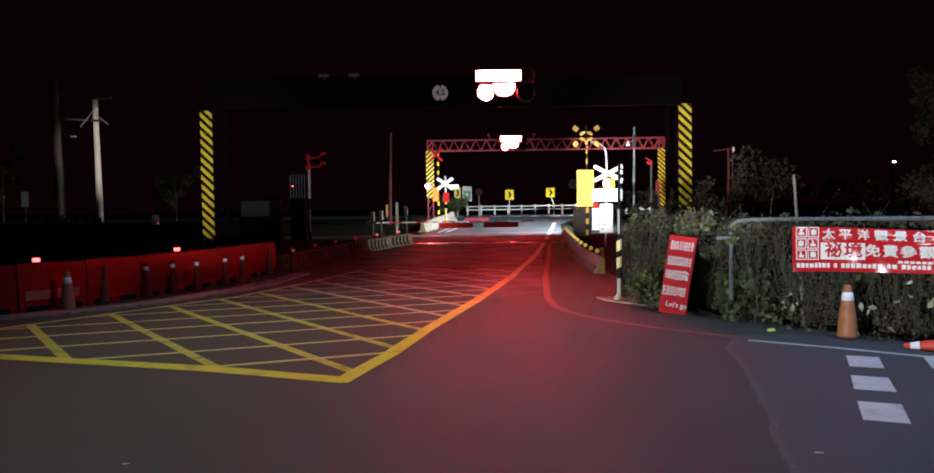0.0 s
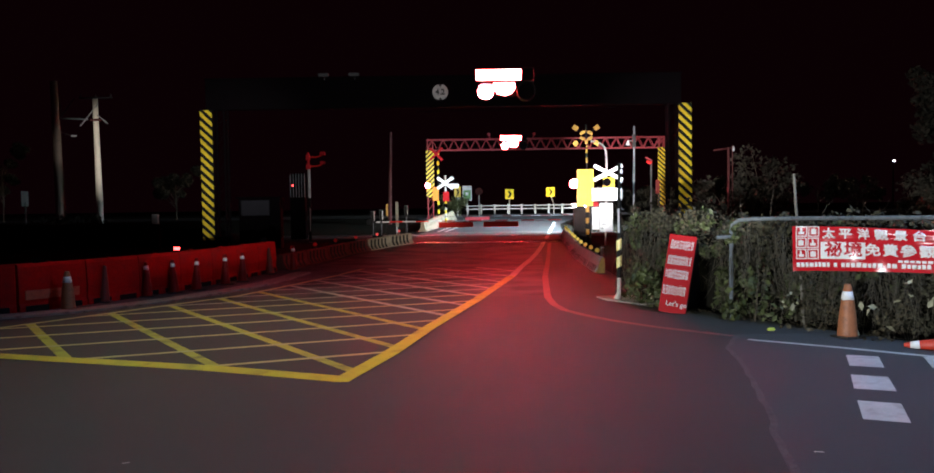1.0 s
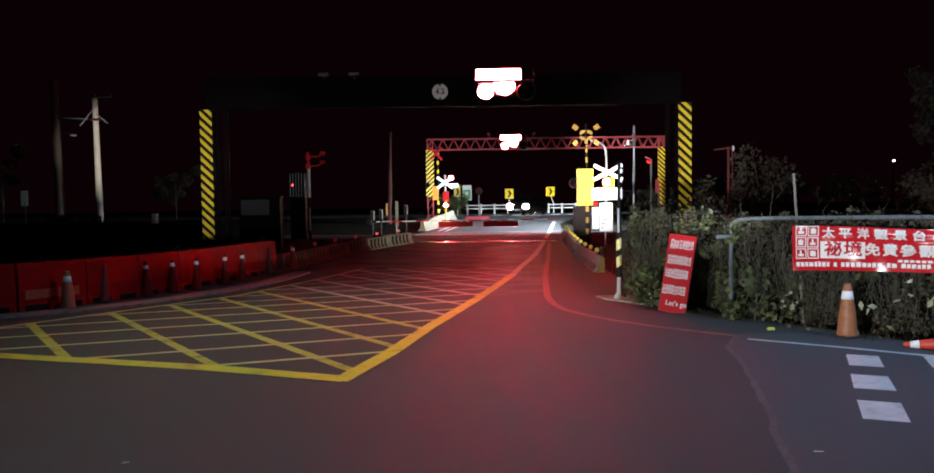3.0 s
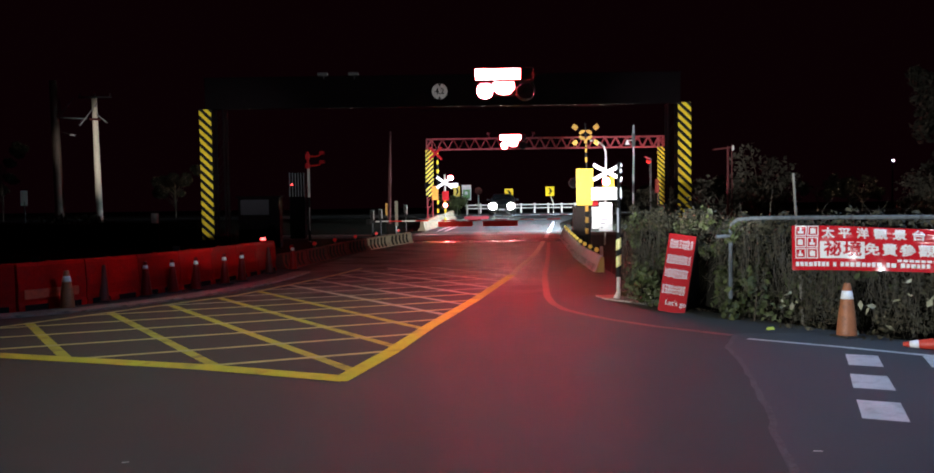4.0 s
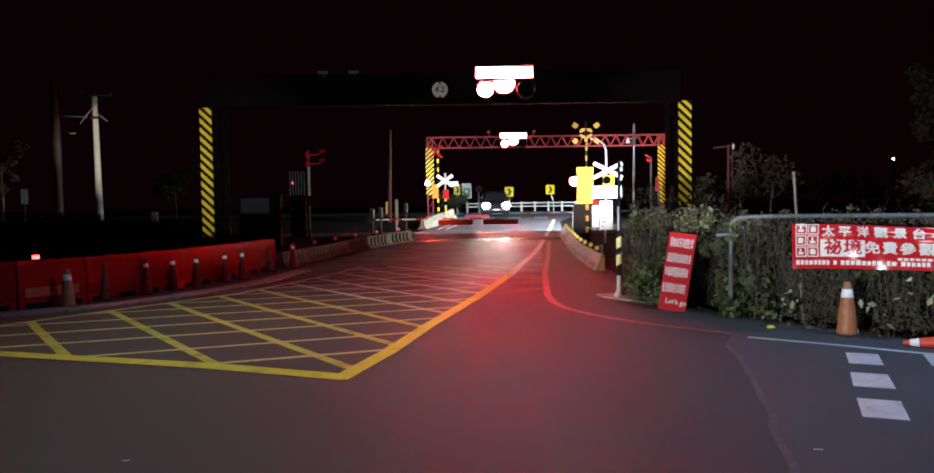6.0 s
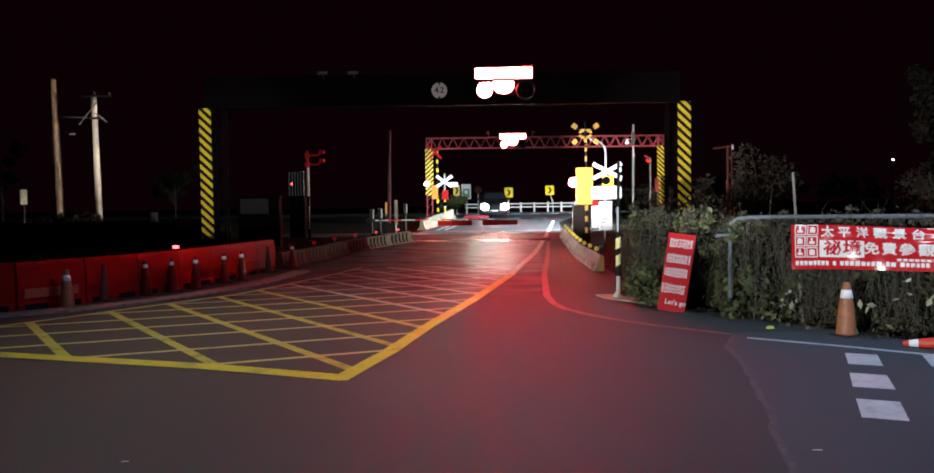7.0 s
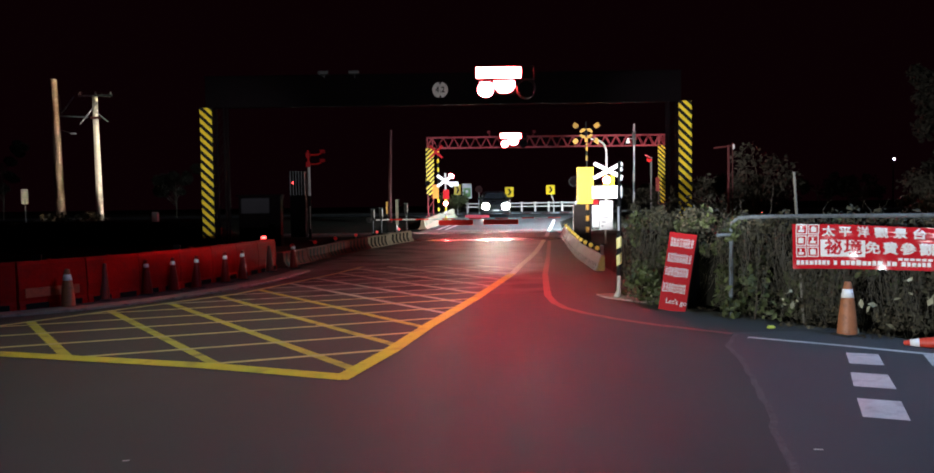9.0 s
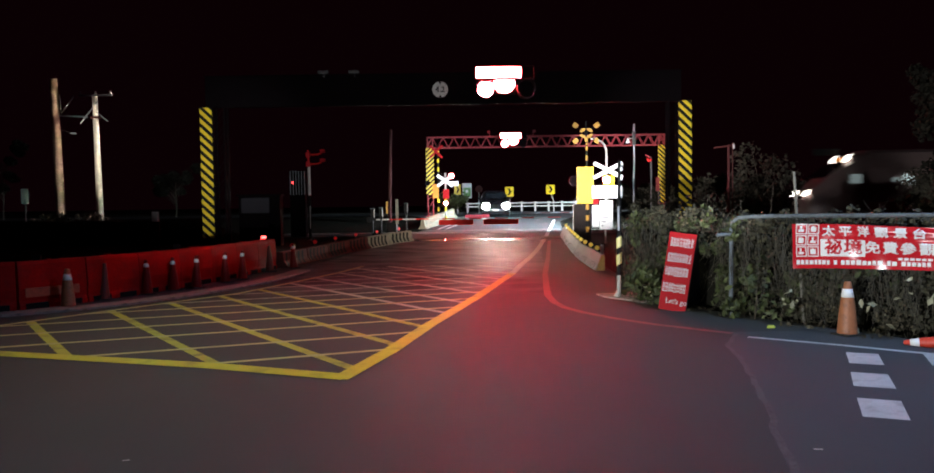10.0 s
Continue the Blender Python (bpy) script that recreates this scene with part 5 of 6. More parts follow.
chip = empty("paper_scrap", pose(2.36, 5.2, 0.006, 0, 0, -10), "tiny flat white paper scrap on asphalt", "litter")
part("paper", prism([(-0.03, 0), (0.035, 0.004), (0.03, 0.014), (-0.025, 0.01)], 0.004, pose(0, 0, 0, -90)), WHITE_DULL, chip)

chip2 = empty("paper_scrap", pose(-2.32, 5.17, 0.006, 0, 0, 15), "tiny flat white paper scrap on asphalt", "litter")
part("paper", prism([(-0.022, 0), (0.026, 0.003), (0.02, 0.012), (-0.02, 0.009)], 0.004, pose(0, 0, 0, -90)), GREY_PANEL, chip2)

# ---- folding board and banner
board = empty("folding_board", pose(3.15, 11.98, 0, 0, 0, -29), "red standing notice board with white lettering by the hedge", "sign board")
lean = pose(0, 0, 0, -8, 7, 0)
face = part("front_panel", box(-0.21, 0, 0.0, 0.21, 0.02, 1.22, 0.006, lean), RED_SIGN, board, "red painted panel")
part("back_panel", box(-0.21, 0, 0.0, 0.21, 0.02, 1.35, 0.006, pose(0, 1.05, 0, 35, 7, 0)), BLACK, board)
# black wedge drawn deep to fill the dark beside the board
part("side_wedge", mesh_bm([(0.22, 0.03, 0.02), (0.22, 1.03, 0.02), (0.36, 0.2, 1.17)], (0.004, 0, 0)), BLACK, board)
r = random.Random(3)
for z, x, end in ((1.067, -0.17, 0.195), (0.828, -0.18, 0.18), (0.609, -0.185, 0.175), (0.358, -0.19, 0.17)):
    while x < end - 0.02:
        w = r.uniform(0.036, 0.044)
        for q in range(3):
            if r.random() < 0.9:
                part("lettering_bar", box(x + q * w / 3, -0.003, z - 0.078 + r.uniform(0, 0.02), x + q * w / 3 + w * 0.15, 0.001, z + 0.078 - r.uniform(0, 0.02), 0, lean), SIGN_WHITE, face)
        for q in range(3):
            zz = z - 0.062 + 0.05 * q + r.uniform(-0.012, 0.012)
            part("lettering_bar", box(x, -0.0035, zz, x + w * 0.92, 0.001, zz + 0.013, 0, lean), SIGN_WHITE, face)
        x += w + 0.005
words("lettering", "Let's go", 0.105, SIGN_WHITE, face, lean @ Matrix.Translation((0.05, -0.003, 0.145)), 1.0, "", 0.002)

# the banner sags in soft folds between its ties
B0, B1 = Vector((4.265, 10.17, 0)), Vector((5.9, 8.42, 0))
banner = empty("banner", pose(B0.x, B0.y, 0, 0, 0, math.degrees(math.atan2(B1.y - B0.y, B1.x - B0.x))), "red vinyl banner with white lettering tied along the fence", "banner")
BL = (B1 - B0).length


def fold(x, z):
    """How far the cloth stands out at a place on it."""
    return 0.011 * math.sin(5.0 * x + 9 * z + 0.7) + 0.005 * math.sin(11.5 * x - 13 * z) + 0.003 * math.sin(23 * x + 6 * z) + max(0.0, min(1.0, (z - 0.25) / 0.2)) * min(1.0, 0.3 + 0.6 * x) * (0.008 * math.sin(38 * z + 4 * x + 1.2 * math.sin(3 * x)) + 0.003 * math.sin(75 * z - 5 * x) + 0.011 * math.sin(12.5 * x + 7 * z + 1.0))


def hang(x, z):
    """The height of a place on the cloth, its low edge skewed to fit the camera's view."""
    return 0.785 + 1.04 * z + 0.055 * x * (0.565 - z) / 0.565 - 0.01 * x + 0.012 * math.sin(2.2 * x + 0.5)


def cloth(name, x0, x1, z0, z1, lift, mat, parent, nx=60, nz=14, label=""):
    verts, faces = [], []
    for back in (0, 1):
        for j in range(nz + 1):
            for i in range(nx + 1):
                x, z = x0 + (x1 - x0) * i / nx, z0 + (z1 - z0) * j / nz
                verts.append((x, fold(x, z) - lift + back * 0.0015, hang(x, z)))
    n = (nx + 1) * (nz + 1)
    for j in range(nz):
        for i in range(nx):
            k = j * (nx + 1) + i
            faces += [(k, k + 1, k + nx + 2, k + nx + 1), (n + k, n + k + nx + 1, n + k + nx + 2, n + k + 1)]
    return mesh_of(name, verts, faces, mat, parent, label, smooth=True)


sheet = cloth("sheet", 0, BL, 0, 0.565, 0, VINYL, banner, 170, 44)


def draped(name, text, x, z, size, mat, lift, squeeze=1.0):
    """Lettering that follows the cloth."""
    ob = words(name, text, size, mat, sheet, Matrix.Identity(4), squeeze, "", 0.005)
    bm = bmesh.new()
    bm.from_mesh(ob.data)
    bmesh.ops.triangulate(bm, faces=bm.faces)
    bmesh.ops.subdivide_edges(bm, edges=[e for e in bm.edges if e.calc_length() > 0.03], cuts=3)
    bm.to_mesh(ob.data)
    bm.free()
    for v in ob.data.vertices:
        px, pz = v.co.x + x, v.co.z + z
        v.co = (px, fold(px, pz) - lift + v.co.y, hang(px, pz))
    return ob


for ch, x in zip("太平洋觀景台", (0.462, 0.66, 0.88, 1.088, 1.298, 1.506)):
    draped("lettering", ch, x, 0.47, 0.138, VINYL_WHITE, 0.007, 1.12)
cloth("white_panel", 0.365, 0.9, 0.155, 0.37, 0.004, VINYL_WHITE, sheet, 60, 24)
for ch, x in zip("祕境", (0.525, 0.76)):
    draped("lettering", ch, x, 0.263, 0.195, VINYL, 0.009, 1.12)
for ch, x in zip("免費參觀", (0.985, 1.188, 1.386, 1.592)):
    draped("lettering", ch, x, 0.268, 0.165, VINYL_WHITE, 0.007, 1.1)
r = random.Random(11)
x = 0.05
while x < BL - 0.2:
    w = r.uniform(0.035, 0.055)
    cloth("number_bar", x, x + w, 0.05, 0.108 + r.uniform(-0.006, 0.004), 0.003, VINYL_WHITE, sheet, 3, 2)
    x += w + (0.05 if r.random() < 0.15 else 0.014)
x = 1.27
while x < BL - 0.7:
    cloth("number_bar", x, x + 0.05, 0.125, 0.158, 0.003, VINYL_WHITE, sheet, 3, 2)
    x += 0.065
for i in range(2):
    for j in range(3):
        xa, za = 0.048 + i * 0.153, 0.15 + j * 0.142
        cloth("picture_square", xa, xa + 0.14, za, za + 0.13, 0.003, VINYL_WHITE, sheet, 5, 5)
        cloth("picture_field", xa + 0.013, xa + 0.127, za + 0.013, za + 0.117, 0.0055, VINYL, sheet, 4, 4)
        cloth("picture_mark", xa + 0.035, xa + 0.105, za + 0.03, za + (0.095 if (i + j) % 2 else 0.062), 0.008, VINYL_WHITE, sheet, 3, 3)
        cloth("picture_mark", xa + 0.055, xa + 0.08, za + 0.06, za + 0.105, 0.0085, VINYL_WHITE, sheet, 2, 2)


# ---- poles left of the road
def concrete_pole(x, y, h, r, arms, label, lean, mat):
    p = empty("utility_pole", pose(x, y, level(y)), label, "pole", "utility poles")
    part("shaft", tube((lean, 0, 0), (0, 0, h), r, r * 0.72, 16), mat, p)
    for z, w, ax in arms:
        a = part("cross_arm", box(-w / 2 + ax, -0.2, z - 0.04, w / 2 + ax, -0.12, z + 0.04, 0.01), DULL_ZINC, p)
        for s in (-0.45, 0.0, 0.45):
            part("insulator", lathe([(0.03, 0), (0.05, 0.05), (0.03, 0.08), (0.045, 0.13), (0.02, 0.16)], 10, Matrix.Translation((ax + w * s, -0.16, z + 0.04))), GREY_PANEL, a)
    return p


pa = concrete_pole(-21.54, 41, 8.1, 0.25, [], "tall pinkish concrete utility pole beside the rails", 0.18, PINK_CONCRETE)
part("stay_bracket", tube((0.1, 0, 6.2), (1.75, 0, 6.1), 0.04, seg=6), DULL_ZINC, pa)
part("stay_bracket", tube((0.3, 0, 7.3), (0.36, 0, 6.3), 0.025, seg=6), DULL_ZINC, pa)
part("stay_bracket", tube((0.36, 0, 6.3), (1.05, 0, 7.2), 0.03, seg=6), DULL_ZINC, pa)
part("cable_clip", box(0.82, -0.05, 5.22, 1.1, 0.05, 5.3, 0.02), GREY_PANEL, pa)
part("wire", tube((0.2, 0, 5.5), (0.95, 0, 5.25), 0.012, seg=5), DARK_STEEL, pa)
pb = concrete_pole(-19.4, 41, 7.2, 0.175, [(7.2, 1.75, 0.12)], "pale concrete utility pole with a steel cross-arm beside rails", 0.1, PALE_CONCRETE)
part("brace", tube((-0.75, -0.1, 5.75), (0.2, -0.1, 6.9), 0.03, seg=6), GREY_PANEL, pb)
part("brace", tube((0.1, -0.1, 6.35), (0.7, -0.1, 5.85), 0.025, seg=6), GREY_PANEL, pb)
part("clamp", box(-0.2, -0.2, 6.0, 0.22, 0.2, 6.12, 0.03), DARK_RED_STEEL, pb)
pm = empty("utility_pole", pose(-4.55, 46, level(46)), "slender dark tapered pole beyond the rails", "pole", "utility poles")
part("shaft", tube((0, 0, 0), (0.14, 0, 5.45), 0.12, 0.07, 14), DARK_RED_STEEL, pm)
ss = empty("small_sign", pose(-23.55, 41.5, level(41.5)), "small pale sign on a low post beside the rails", "sign")
part("post", tube((0, 0.03, 0), (0, 0.03, 1.8), 0.035), DARK_STEEL, ss)
part("board", box(-0.17, 0, 1.58, 0.17, 0.02, 2.38, 0.01, pose(0, 0, 0, 0, 0, 20)), WHITE_DULL, ss)
tb = empty("track_box", pose(-12.78, 31.9, level(31.9)), "small pale trackside equipment box on a post", "equipment box")
part("post", box(-0.16, -0.02, -0.05, 0.16, 0.1, 1.0, 0.02), NIGHT_STEEL, tb)
part("case", box(-0.12, -0.08, 1.0, 0.12, 0.12, 1.4, 0.02), WHITE, tb)

det = empty("obstacle_detector", pose(-6.85, 34, level(34)), "white detector pole with two red-lit side arms", "detector")
part("shaft", tube((0, 0, 0), (0.0, 0, 3.2), 0.06, 0.055), WHITE_DULL, det)
part("head_tube", tube((0, 0, 3.1), (-0.03, 0, 3.92), 0.05), RED_SIGN, det)
# red light on the pale arms is put into their paint
for z in (3.72, 3.32):
    arm = part("side_arm", add_path(bmesh.new(), [(0, 0, z), (0.35, -0.02, z), (0.5, -0.03, z + 0.04), (0.6, -0.05, z + 0.16)], 0.035, 8), PLATE_RED, det, "bent arm with red light put in its colour")
    part("joint", box(-0.12, -0.1, z - 0.13, 0.06, 0.1, z + 0.1, 0.03), RED_SIGN, arm)
    part("sensor_head", box(0.5, -0.14, z + 0.08, 0.72, 0.08, z + 0.22, 0.03), RED_SIGN, arm)
part("band", tube((0, 0, 0.02), (0, 0, 1.95), 0.064), BLACK, det, "black lower half")
part("white_strip", box(0.01, -0.072, 0.5, 0.035, -0.066, 1.5), WHITE_DULL, det, "white reflective strip")
cage = empty("equipment_cabinet", pose(-7.8, 36, level(36)), "dark equipment cabinet with upright pale ribs", "cabinet")
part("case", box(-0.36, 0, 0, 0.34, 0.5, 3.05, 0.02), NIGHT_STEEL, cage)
for k in range(6):
    part("rib", box(-0.34 + k * 0.13, -0.05, 1.95, -0.31 + k * 0.13, -0.002, 3.05, 0.006), DULL_ZINC, cage)
part("indicator", box(-0.24, -0.07, 2.46, -0.2, -0.052, 2.55, 0.004), RED_SMALL, cage, "small red indicator light")
hut = empty("relay_hut", pose(-8.48, 31, level(31)), "low near-black crossing relay hut behind the barriers", "hut")
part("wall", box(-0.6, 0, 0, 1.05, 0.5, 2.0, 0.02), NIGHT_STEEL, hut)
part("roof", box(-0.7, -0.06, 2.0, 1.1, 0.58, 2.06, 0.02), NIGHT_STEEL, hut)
part("pale_panel", box(-0.5, -0.02, 1.32, 0.62, -0.003, 1.92, 0.006), PANEL_PAINT, hut, "dull grey panel")

# ---- poles right of the road
rp = empty("lamp_pole", pose(8.6, 40, level(40)), "tall slim pole with a small lamp beside the rails", "pole")
part("shaft", tube((0, 0, 0), (0.04, 0, 5.3), 0.055, 0.042), GREY_PANEL, rp)
part("fitting", lathe([(0.12, 0), (0.07, 0.16), (0.03, 0.25)], 12, Matrix.Translation((-0.3, -0.05, 4.32))), WHITE, rp)
part("bracket", tube((0.02, 0, 4.55), (-0.3, -0.05, 4.55), 0.02, seg=6), WHITE_DULL, rp)
part("collar", box(-0.055, -0.08, 4.2, 0.11, 0.08, 4.9, 0.02), DARK_STEEL, rp)
sr = empty("trackside_signal", pose(9.5, 40, level(40)), "slim post with a small red lamp head", "signal")
part("post", tube((0, 0, 0), (0, 0, 3.6), 0.05), DARK_STEEL, sr)
part("head", add_path(bmesh.new(), [(0, 0, 3.45), (-0.1, -0.05, 3.4), (-0.22, -0.08, 3.5)], 0.07, 8), RED_REFLECTOR, sr, "red lamp head")
part("brace", tube((-0.3, 0, 3.7), (0, 0, 3.55), 0.03, seg=6), RED_STEEL, sr)
cp = empty("signal_case", pose(10.9, 44, level(44)), "small red-painted signal case on a post", "signal case")
part("post", tube((0, 0, 0), (0, 0, 2.0), 0.05), DARK_STEEL, cp)
part("case", box(-0.18, -0.12, 1.72, 0.0, 0.12, 2.5, 0.02), RED_STEEL, cp)
part("stay", add_path(bmesh.new(), [(0.55, 0, 0), (0.55, 0, 3.3), (0.5, 0, 3.4), (0.3, 0, 3.42)], 0.03, 6), WHITE_DULL, cp)
mp = empty("track_mast", pose(6.4, 19, 0), "slender mast behind the hedge, red lamplight in its colour", "mast")
part("mast", tube((0, 0, 0), (0, 0, 3.05), 0.038, 0.03), MAST_RED, mp)
part("conduit", tube((0.085, -0.04, 0), (0.085, -0.04, 3.1), 0.016), DARK_RED_STEEL, mp)
part("lamp_globe", lathe([(0.012, 0), (0.024, 0.03), (0.026, 0.09), (0.012, 0.13)], 10, Matrix.Translation((0.1, -0.075, 2.94))), WHITE_DULL, mp, "small pale fitting")
part("cross_arm", tube((-0.36, 0, 2.98), (0.11, 0, 3.03), 0.022, seg=6), MAST_RED, mp)
sl = empty("street_lamp", pose(32.9, 60, level(60)), "distant street lamp with a small white light", "street lamp")
part("post", tube((0, 0, 0), (0, 0, 3.9), 0.07, 0.04), NIGHT_STEEL, sl)
part("light", lathe([(0.03, 0), (0.08, 0.02), (0.08, 0.05), (0.03, 0.07)], 14, Matrix.Translation((0, -0.1, 3.75))), LAMP_WHITE, sl)


# ---- car waiting beyond the crossing
def car():
    c = empty("car", pose(0, 0, 0), "dark sport utility car with bright headlamps", "car")
    sect = [(-2.2, 0.34, 0.72, 0.72, 0.74), (-2.1, 0.25, 0.82, 0.84, 0.8), (-1.2, 0.22, 0.98, 0.9, 0.84), (-1.1, 0.22, 1.0, 0.9, 0.84), (1.6, 0.22, 1.05, 0.9, 0.84), (2.15, 0.25, 1.0, 0.86, 0.82), (2.25, 0.4, 0.9, 0.8, 0.78)]

    def loft(rows):
        bm = bmesh.new()
        rings = []
        for y, z0, z1, wb, wt in rows:
            zm = z0 + (z1 - z0) * 0.55
            rings.append([bm.verts.new(p) for p in ((-wb * 0.92, y, z0), (-wb, y, z0 + 0.12), (-wb, y, zm), (-wt, y, z1 - 0.06), (-wt * 0.9, y, z1), (wt * 0.9, y, z1), (wt, y, z1 - 0.06), (wb, y, zm), (wb, y, z0 + 0.12), (wb * 0.92, y, z0))])
        for a, b in zip(rings, rings[1:]):
            for k in range(10):
                bm.faces.new((a[k], a[(k + 1) % 10], b[(k + 1) % 10], b[k]))
        bm.faces.new(rings[0])
        bm.faces.new(rings[-1][::-1])
        bmesh.ops.recalc_face_normals(bm, faces=bm.faces)
        return bm

    body = part("body", loft(sect), CAR_PAINT, c)
    cabin = part("cabin", loft([(-1.0, 0.95, 1.04, 0.8, 0.78), (-0.35, 0.95, 1.46, 0.8, 0.62), (0.0, 0.95, 1.52, 0.8, 0.62), (1.2, 0.95, 1.52, 0.8, 0.62), (1.9, 0.95, 1.38, 0.78, 0.6), (2.15, 0.95, 1.05, 0.78, 0.7)]), CAR_PAINT, c)
    part("windscreen", mesh_bm([(-0.66, -0.93, 1.1), (0.66, -0.93, 1.1), (0.56, -0.4, 1.42), (-0.56, -0.4, 1.42)], (0, -0.03, 0.025)), GLASS_DARK, cabin)
    for s in (-1, 1):
        part("side_window", mesh_bm([(s * 0.8, -0.6, 1.1), (s * 0.8, 1.7, 1.1), (s * 0.66, 1.5, 1.42), (s * 0.66, -0.2, 1.42)], (s * 0.02, 0, 0.005)), GLASS_DARK, cabin)
        part("mirror", box(s * 0.98 - 0.1, -0.75, 1.02, s * 0.98 + 0.1, -0.6, 1.18, 0.03), CAR_PAINT, c)
        h = part("headlamp", box(s * 0.62 - 0.2, -2.21, 0.46, s * 0.62 + 0.2, -2.0, 0.86, 0.03), BLACK, c)
        # lens drawn wider than its case, to stand for the lamp's glare
        part("lamp_lens", prism([(s * 0.62 + 0.25 * math.cos(k * math.tau / 24), 0.66 + 0.2 * math.sin(k * math.tau / 24)) for k in range(24)], 0.01, Matrix.Translation((0, -2.222, 0))), CAR_LENS, h, "bright headlamp lens")
        part("lamp_light", disc(s * 0.62, -2.23, 0.66, 0.07, 0.006, 20), CAR_LIGHT, h, "bright headlamp bulb")
        # added fins, no part of a real headlamp, keep the beam level and ahead
        fins = bmesh.new()
        for k in range(9):
            add_box(fins, -0.08, -0.12, -0.0004, 0.08, 0.0, 0.0004, 0, pose(s * 0.62, -2.236, 0.58 + 0.02 * k, -2.6))
        for k in range(3):
            add_box(fins, -0.0004, -0.12, -0.08, 0.0004, 0.0, 0.08, 0, pose(s * 0.62 - 0.08 + 0.08 * k, -2.236, 0.66, -2.6))
        part("beam_fins", fins, BLACK, h)
    part("grille", box(-0.4, -2.225, 0.5, 0.4, -2.15, 0.74, 0.02), BLACK, c)
    part("bumper", box(-0.8, -2.26, 0.3, 0.8, -2.1, 0.46, 0.04), DARK_STEEL, c)
    part("plate", box(-0.19, -2.268, 0.36, 0.19, -2.262, 0.45), WHITE_DULL, c)
    wheels = []
    for s in (-1, 1):
        for y in (-1.4, 1.35):
            w = part("wheel", tube((-0.1, 0, 0), (0.1, 0, 0), 0.33, seg=24), RUBBER, c)
            w.matrix_basis = pose(s * 0.8, y, 0.33)
            part("rim", add_tube(tube((s * 0.095, 0, 0), (s * 0.11, 0, 0), 0.2, seg=18), (s * 0.11, 0, 0), (s * 0.12, 0, 0), 0.06, seg=8), DARK_STEEL, w)
            wheels.append((w, s * 0.8, y))
    return c, wheels


the_car, car_wheels = car()


# ---- train: runs along -x, its nose at the origin
def train():
    t = empty("train", pose(200, TRACK_Y, RAIL_Z), "dark red-brown express train with sloping nose and lit windows", "train")

    def hull(rows, name, mat, parent, label=""):
        bm = bmesh.new()
        rings = []
        for x, w, z0, z1 in rows:
            zs = z0 + (z1 - z0) * 0.72
            rings.append([bm.verts.new(p) for p in ((x, -w * 0.9, z0), (x, -w, z0 + (z1 - z0) * 0.15), (x, -w, z0 + (z1 - z0) * 0.5), (x, -w * 0.94, zs), (x, -w * 0.72, z1 - (z1 - z0) * 0.05), (x, -w * 0.35, z1),
                                                    (x, w * 0.35, z1), (x, w * 0.72, z1 - (z1 - z0) * 0.05), (x, w * 0.94, zs), (x, w, z0 + (z1 - z0) * 0.5), (x, w, z0 + (z1 - z0) * 0.15), (x, w * 0.9, z0))])
        for a, b in zip(rings, rings[1:]):
            for k in range(12):
                bm.faces.new((a[k], a[(k + 1) % 12], b[(k + 1) % 12], b[k]))
        bm.faces.new(rings[0])
        bm.faces.new(rings[-1][::-1])
        bmesh.ops.recalc_face_normals(bm, faces=bm.faces)
        return part(name, bm, mat, parent, label, smooth=False)

    nose = hull([(0, 0.85, 0.55, 1.3), (0.12, 1.05, 0.4, 1.75), (0.5, 1.2, 0.35, 2.1), (1.2, 1.32, 0.3, 2.65), (2.0, 1.38, 0.3, 3.17), (2.8, 1.4, 0.3, 3.65), (20, 1.4, 0.3, 3.7)], "front_coach", TRAIN_WHITE, t)
    coach2 = hull([(20.5, 1.38, 0.3, 3.66), (20.6, 1.4, 0.3, 3.7), (40, 1.4, 0.3, 3.7)], "rear_coach", TRAIN_WHITE, t)
    part("gangway", box(19.9, -1.1, 0.5, 20.6, 1.1, 3.4, 0.05), RUBBER, t)
    part("windscreen", mesh_bm([(0.75, -0.95, 2.33), (0.75, 0.95, 2.33), (1.7, 0.85, 3.03), (1.7, -0.85, 3.03)], (-0.05, 0, 0.05)), GLASS_DARK, nose)
    part("red_band", box(2.6, -1.415, 0.75, 19.9, -1.402, 1.15), TRAIN_RED, nose)
    part("red_band", box(20.7, -1.415, 0.75, 39.9, -1.402, 1.15), TRAIN_RED, coach2)
    part("cab_window", box(1.75, -1.4, 2.05, 2.3, -1.36, 2.48, 0.02), WINDOW_LIGHT, nose, "lit cab window")
    part("door", box(5.6, -1.405, 0.5, 6.35, -1.39, 2.85, 0.01), TRAIN_RED, nose)
    part("door_window", box(5.88, -1.412, 1.8, 6.06, -1.385, 2.6, 0.02), WINDOW_LIGHT, nose, "dimly lit door window")
    part("window", box(4.25, -1.415, 1.95, 4.75, -1.385, 2.45, 0.02), BRIGHT_WINDOW, nose, "brightly lit window")
    part("window", box(3.75, -1.412, 2.1, 4.1, -1.385, 2.3, 0.02), WINDOW_LIGHT, nose)
    part("window", box(7.15, -1.415, 1.95, 7.7, -1.385, 2.45, 0.02), BRIGHT_WINDOW, nose, "brightly lit window")
    for k in range(6):
        part("window", box(8.6 + k * 1.8, -1.41, 1.95, 9.9 + k * 1.8, -1.385, 2.65, 0.02), WINDOW_LIGHT if k % 3 != 1 else GLASS_DARK, nose)
    for k in range(10):
        part("window", box(21.5 + k * 1.75, -1.41, 1.95, 22.8 + k * 1.75, -1.385, 2.65, 0.02), WINDOW_LIGHT if k % 4 else GLASS_DARK, coach2)
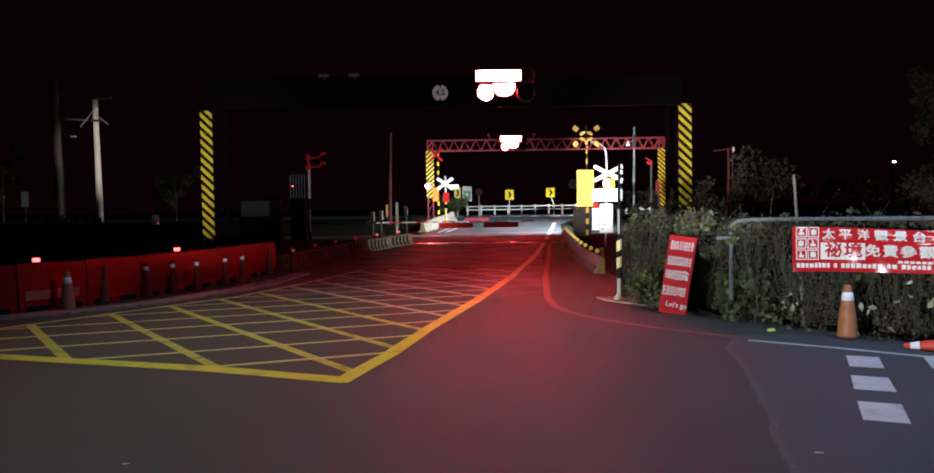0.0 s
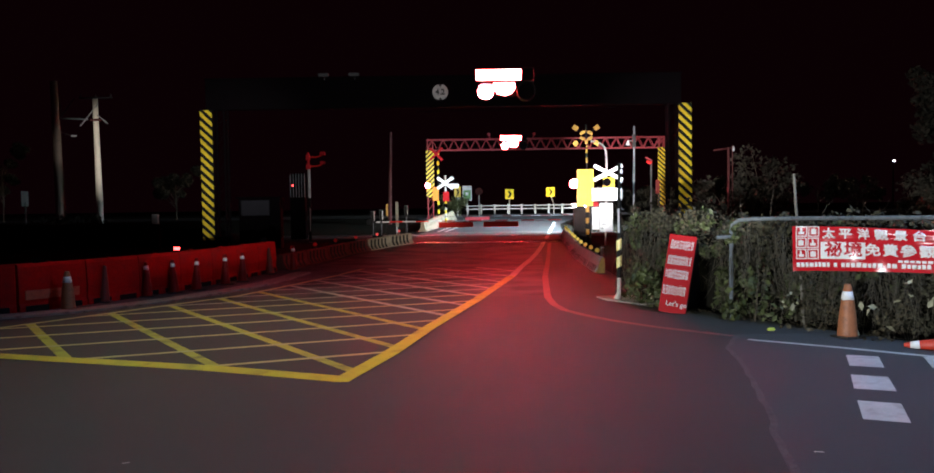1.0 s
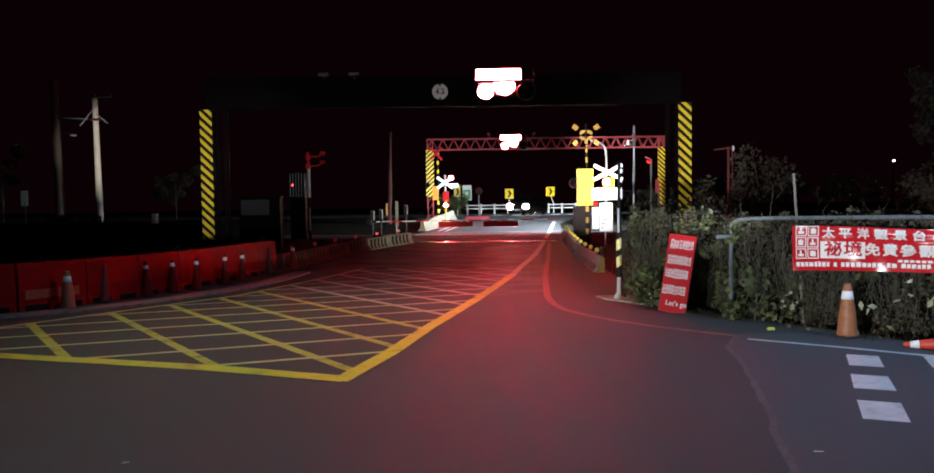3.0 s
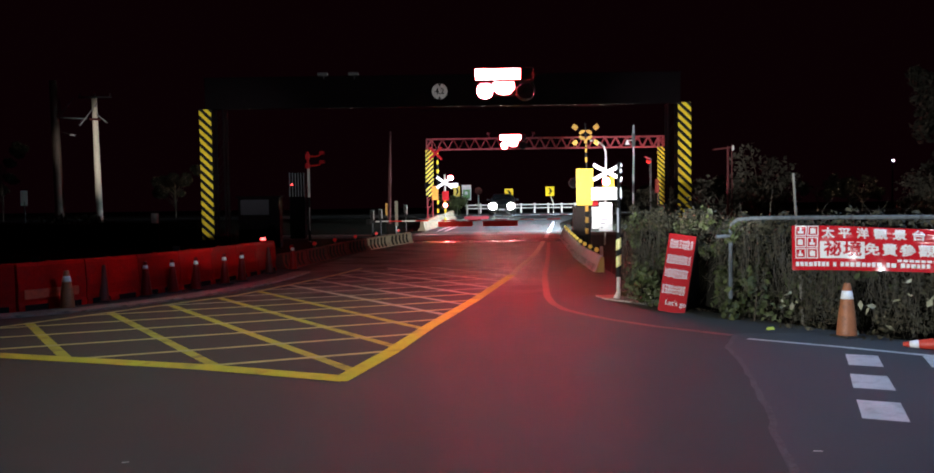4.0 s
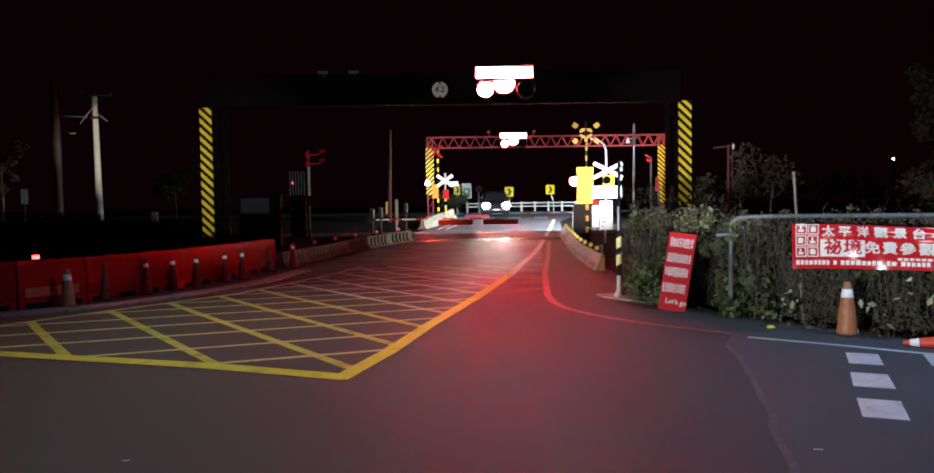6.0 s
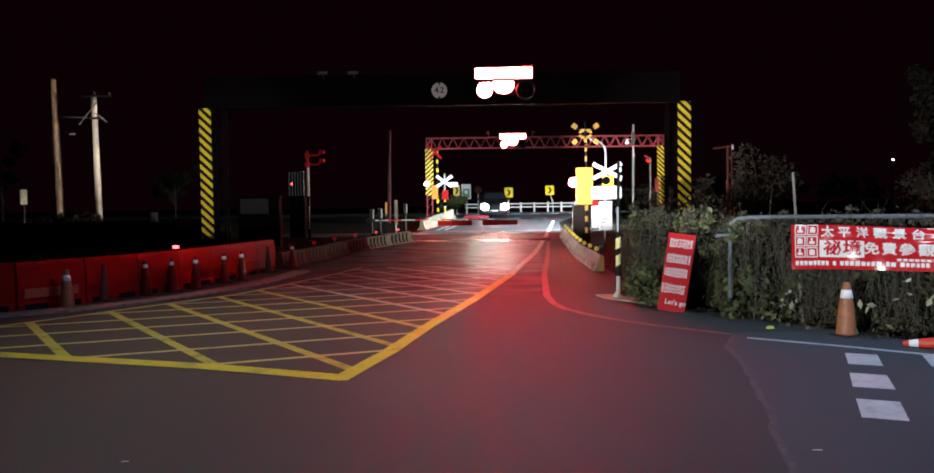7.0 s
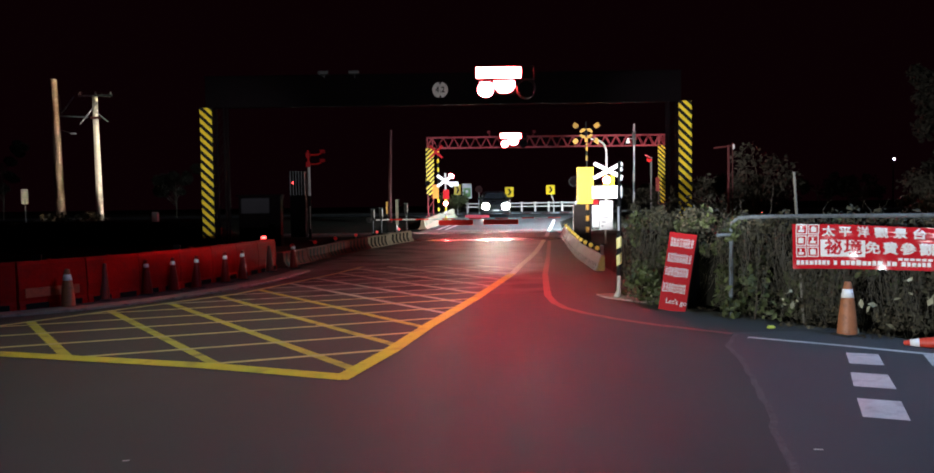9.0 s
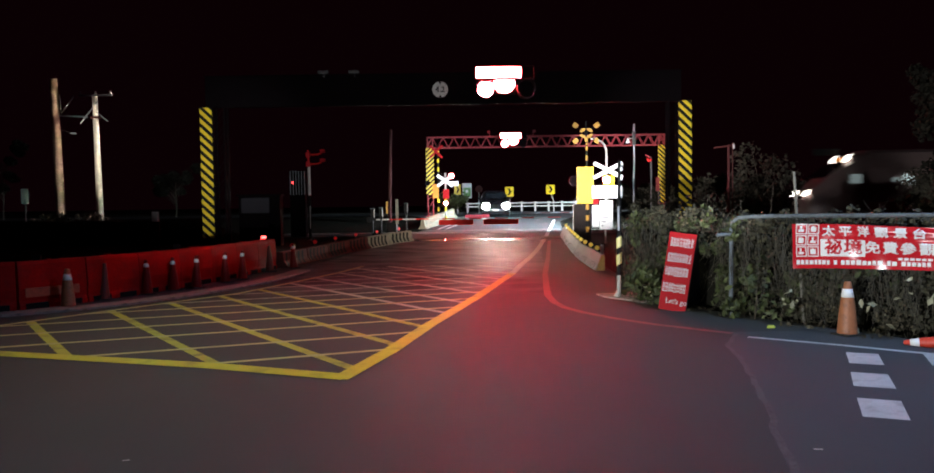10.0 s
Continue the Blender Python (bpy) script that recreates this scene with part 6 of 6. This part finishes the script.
    for s in (-1, 1):
        for name, x, y, z, long in (("headlamp", 0.0, 0.68, 1.62, 0.22), ("upper_lamp", 1.97, 0.64, 3.27, 0.28)):
            lens = bmesh.new()
            bmesh.ops.create_uvsphere(lens, u_segments=16, v_segments=10, radius=1.0, matrix=pose(x, s * y, z, 0, -40, 0) @ Matrix.Diagonal((long, 0.12, 0.09, 1)))
            part(name, lens, TRAIN_LIGHT, nose, "lit train lamp", smooth=True)
    part("route_display", box(1.86, -0.5, 3.16, 2.02, 0.5, 3.32, 0.02), AMBER_GLOW, nose, "lit amber route display")
    part("lamp_brow", box(2.03, -1.0, 3.1, 2.5, 1.0, 3.42, 0.06), TRAIN_WHITE, nose)
    # an added beam sits in a dark pod over the windscreen, whose floor and cheeks keep the light up and ahead
    # pod and lamp are no train parts; they light the poles for the headlamps
    pod = part("beam_box", add_box(add_box(box(0.85, -0.08, 3.5, 1.85, 0.08, 3.52), 0.6, -0.08, 3.45, 1.87, -0.06, 3.77), 0.8, 0.06, 3.45, 1.87, 0.08, 3.76), BLACK, nose)
    part("pod_back", box(1.83, -0.08, 3.45, 1.86, 0.08, 3.76), BLACK, pod)
    part("hidden_beam", box(1.8, -0.05, 3.53, 1.82, 0.05, 3.62), TRAIN_BEAM, pod, "added lamp that lights the poles ahead")
    part("pod_foot", box(1.84, -0.05, 3.1, 1.87, 0.05, 3.5, 0.005), BLACK, pod)
    for x in (3.5, 5.5, 15, 17, 24, 26, 35, 37):
        for s in (-1, 1):
            w = part("wheel", tube((0, -0.06, 0), (0, 0.06, 0), 0.42, seg=20), DARK_STEEL, t)
            w.matrix_basis = pose(x, s * 0.53, 0.42)
    return t


the_train = train()


# ---- what moves
def swing(flap, hinge, spans):
    """Open a shutter about its upper edge in each span of time."""
    shut, wide = Matrix.Translation(hinge), Matrix.Translation(hinge) @ pose(0, 0, 0, -86)
    rows, state = [], any(a <= 0 < b for a, b in spans)
    rows.append((0.0, wide if state else shut))
    for a, b in spans:
        for t, to in ((a, wide), (b, shut)):
            if 0.05 < t < 9.95:
                rows += [(t - 0.034, shut if to is wide else wide), (t, to)]
    rows.append((10.0, rows[-1][1]))
    walk(flap, rows)


def motions():
    for flap, hinge, spans in SHUTTERS:
        swing(flap, hinge, spans)
    # the car turns in from the far road and rolls up to the gate
    path = [(0.0, 14.49, 67.70, -60), (1.0, 11.30, 66.47, -58), (1.5, 9.58, 65.55, -52), (1.8, 8.27, 64.53, -46), (2.1, 7.30, 63.13, -42), (2.5, 6.12, 61.48, -36), (2.8, 5.23, 59.95, -29), (3.2, 4.11, 57.95, -19),
            (3.8, 2.84, 55.21, -7), (4.5, 2.17, 52.70, -1), (5.0, 1.96, 51.70, 0), (5.5, 1.90, 51.10, 0), (6.2, 1.84, 50.75, 0), (7.0, 1.80, 50.60, 0), (10.0, 1.82, 50.60, 0)]
    rows = []
    for t, x, y, turn in path:
        grade = math.degrees(math.atan2(level(y + 1.3) - level(y - 1.3), 2.6)) if abs(turn) < 60 else 0
        rows.append((t, pose(x, y, level(y) + 0.01, 0, 0, turn) @ pose(0, 0, 0, grade)))
    walk(the_car, rows)
    travel, last, spin = [], None, 0.0
    for t, x, y, turn in path:
        if last:
            spin += math.hypot(x - last[1], y - last[2]) / 0.33
        travel.append((t, spin))
        last = (t, x, y)
    for w, wx, wy in car_wheels:
        steps = []
        t = 0.0
        while t < 10.0:
            steps.append((t, pose(wx, wy, 0.33, math.degrees(between(t, travel)) % 360)))
            t += 1 / 15 if t < 6.0 else 4.0
        steps.append((10.0, pose(wx, wy, 0.33, math.degrees(travel[-1][1]) % 360)))
        walk(w, steps)
    # the train comes round the curve and then runs straight towards the crossing
    rows = []
    for t in (0.0, 2.0, 4.0, 4.6, 5.0, 5.3, 5.6, 5.9, 6.2, 6.5, 6.8, 7.4, 8.0, 9.0, 10.0):
        x = 16.3 + (10.0 - t) * 14.2
        rows.append((t, pose(x, track_line(x), RAIL_Z, 0, 0, math.degrees(math.atan(track_line(x + 0.5) - track_line(x - 0.5))))))
    walk(the_train, rows)


motions()
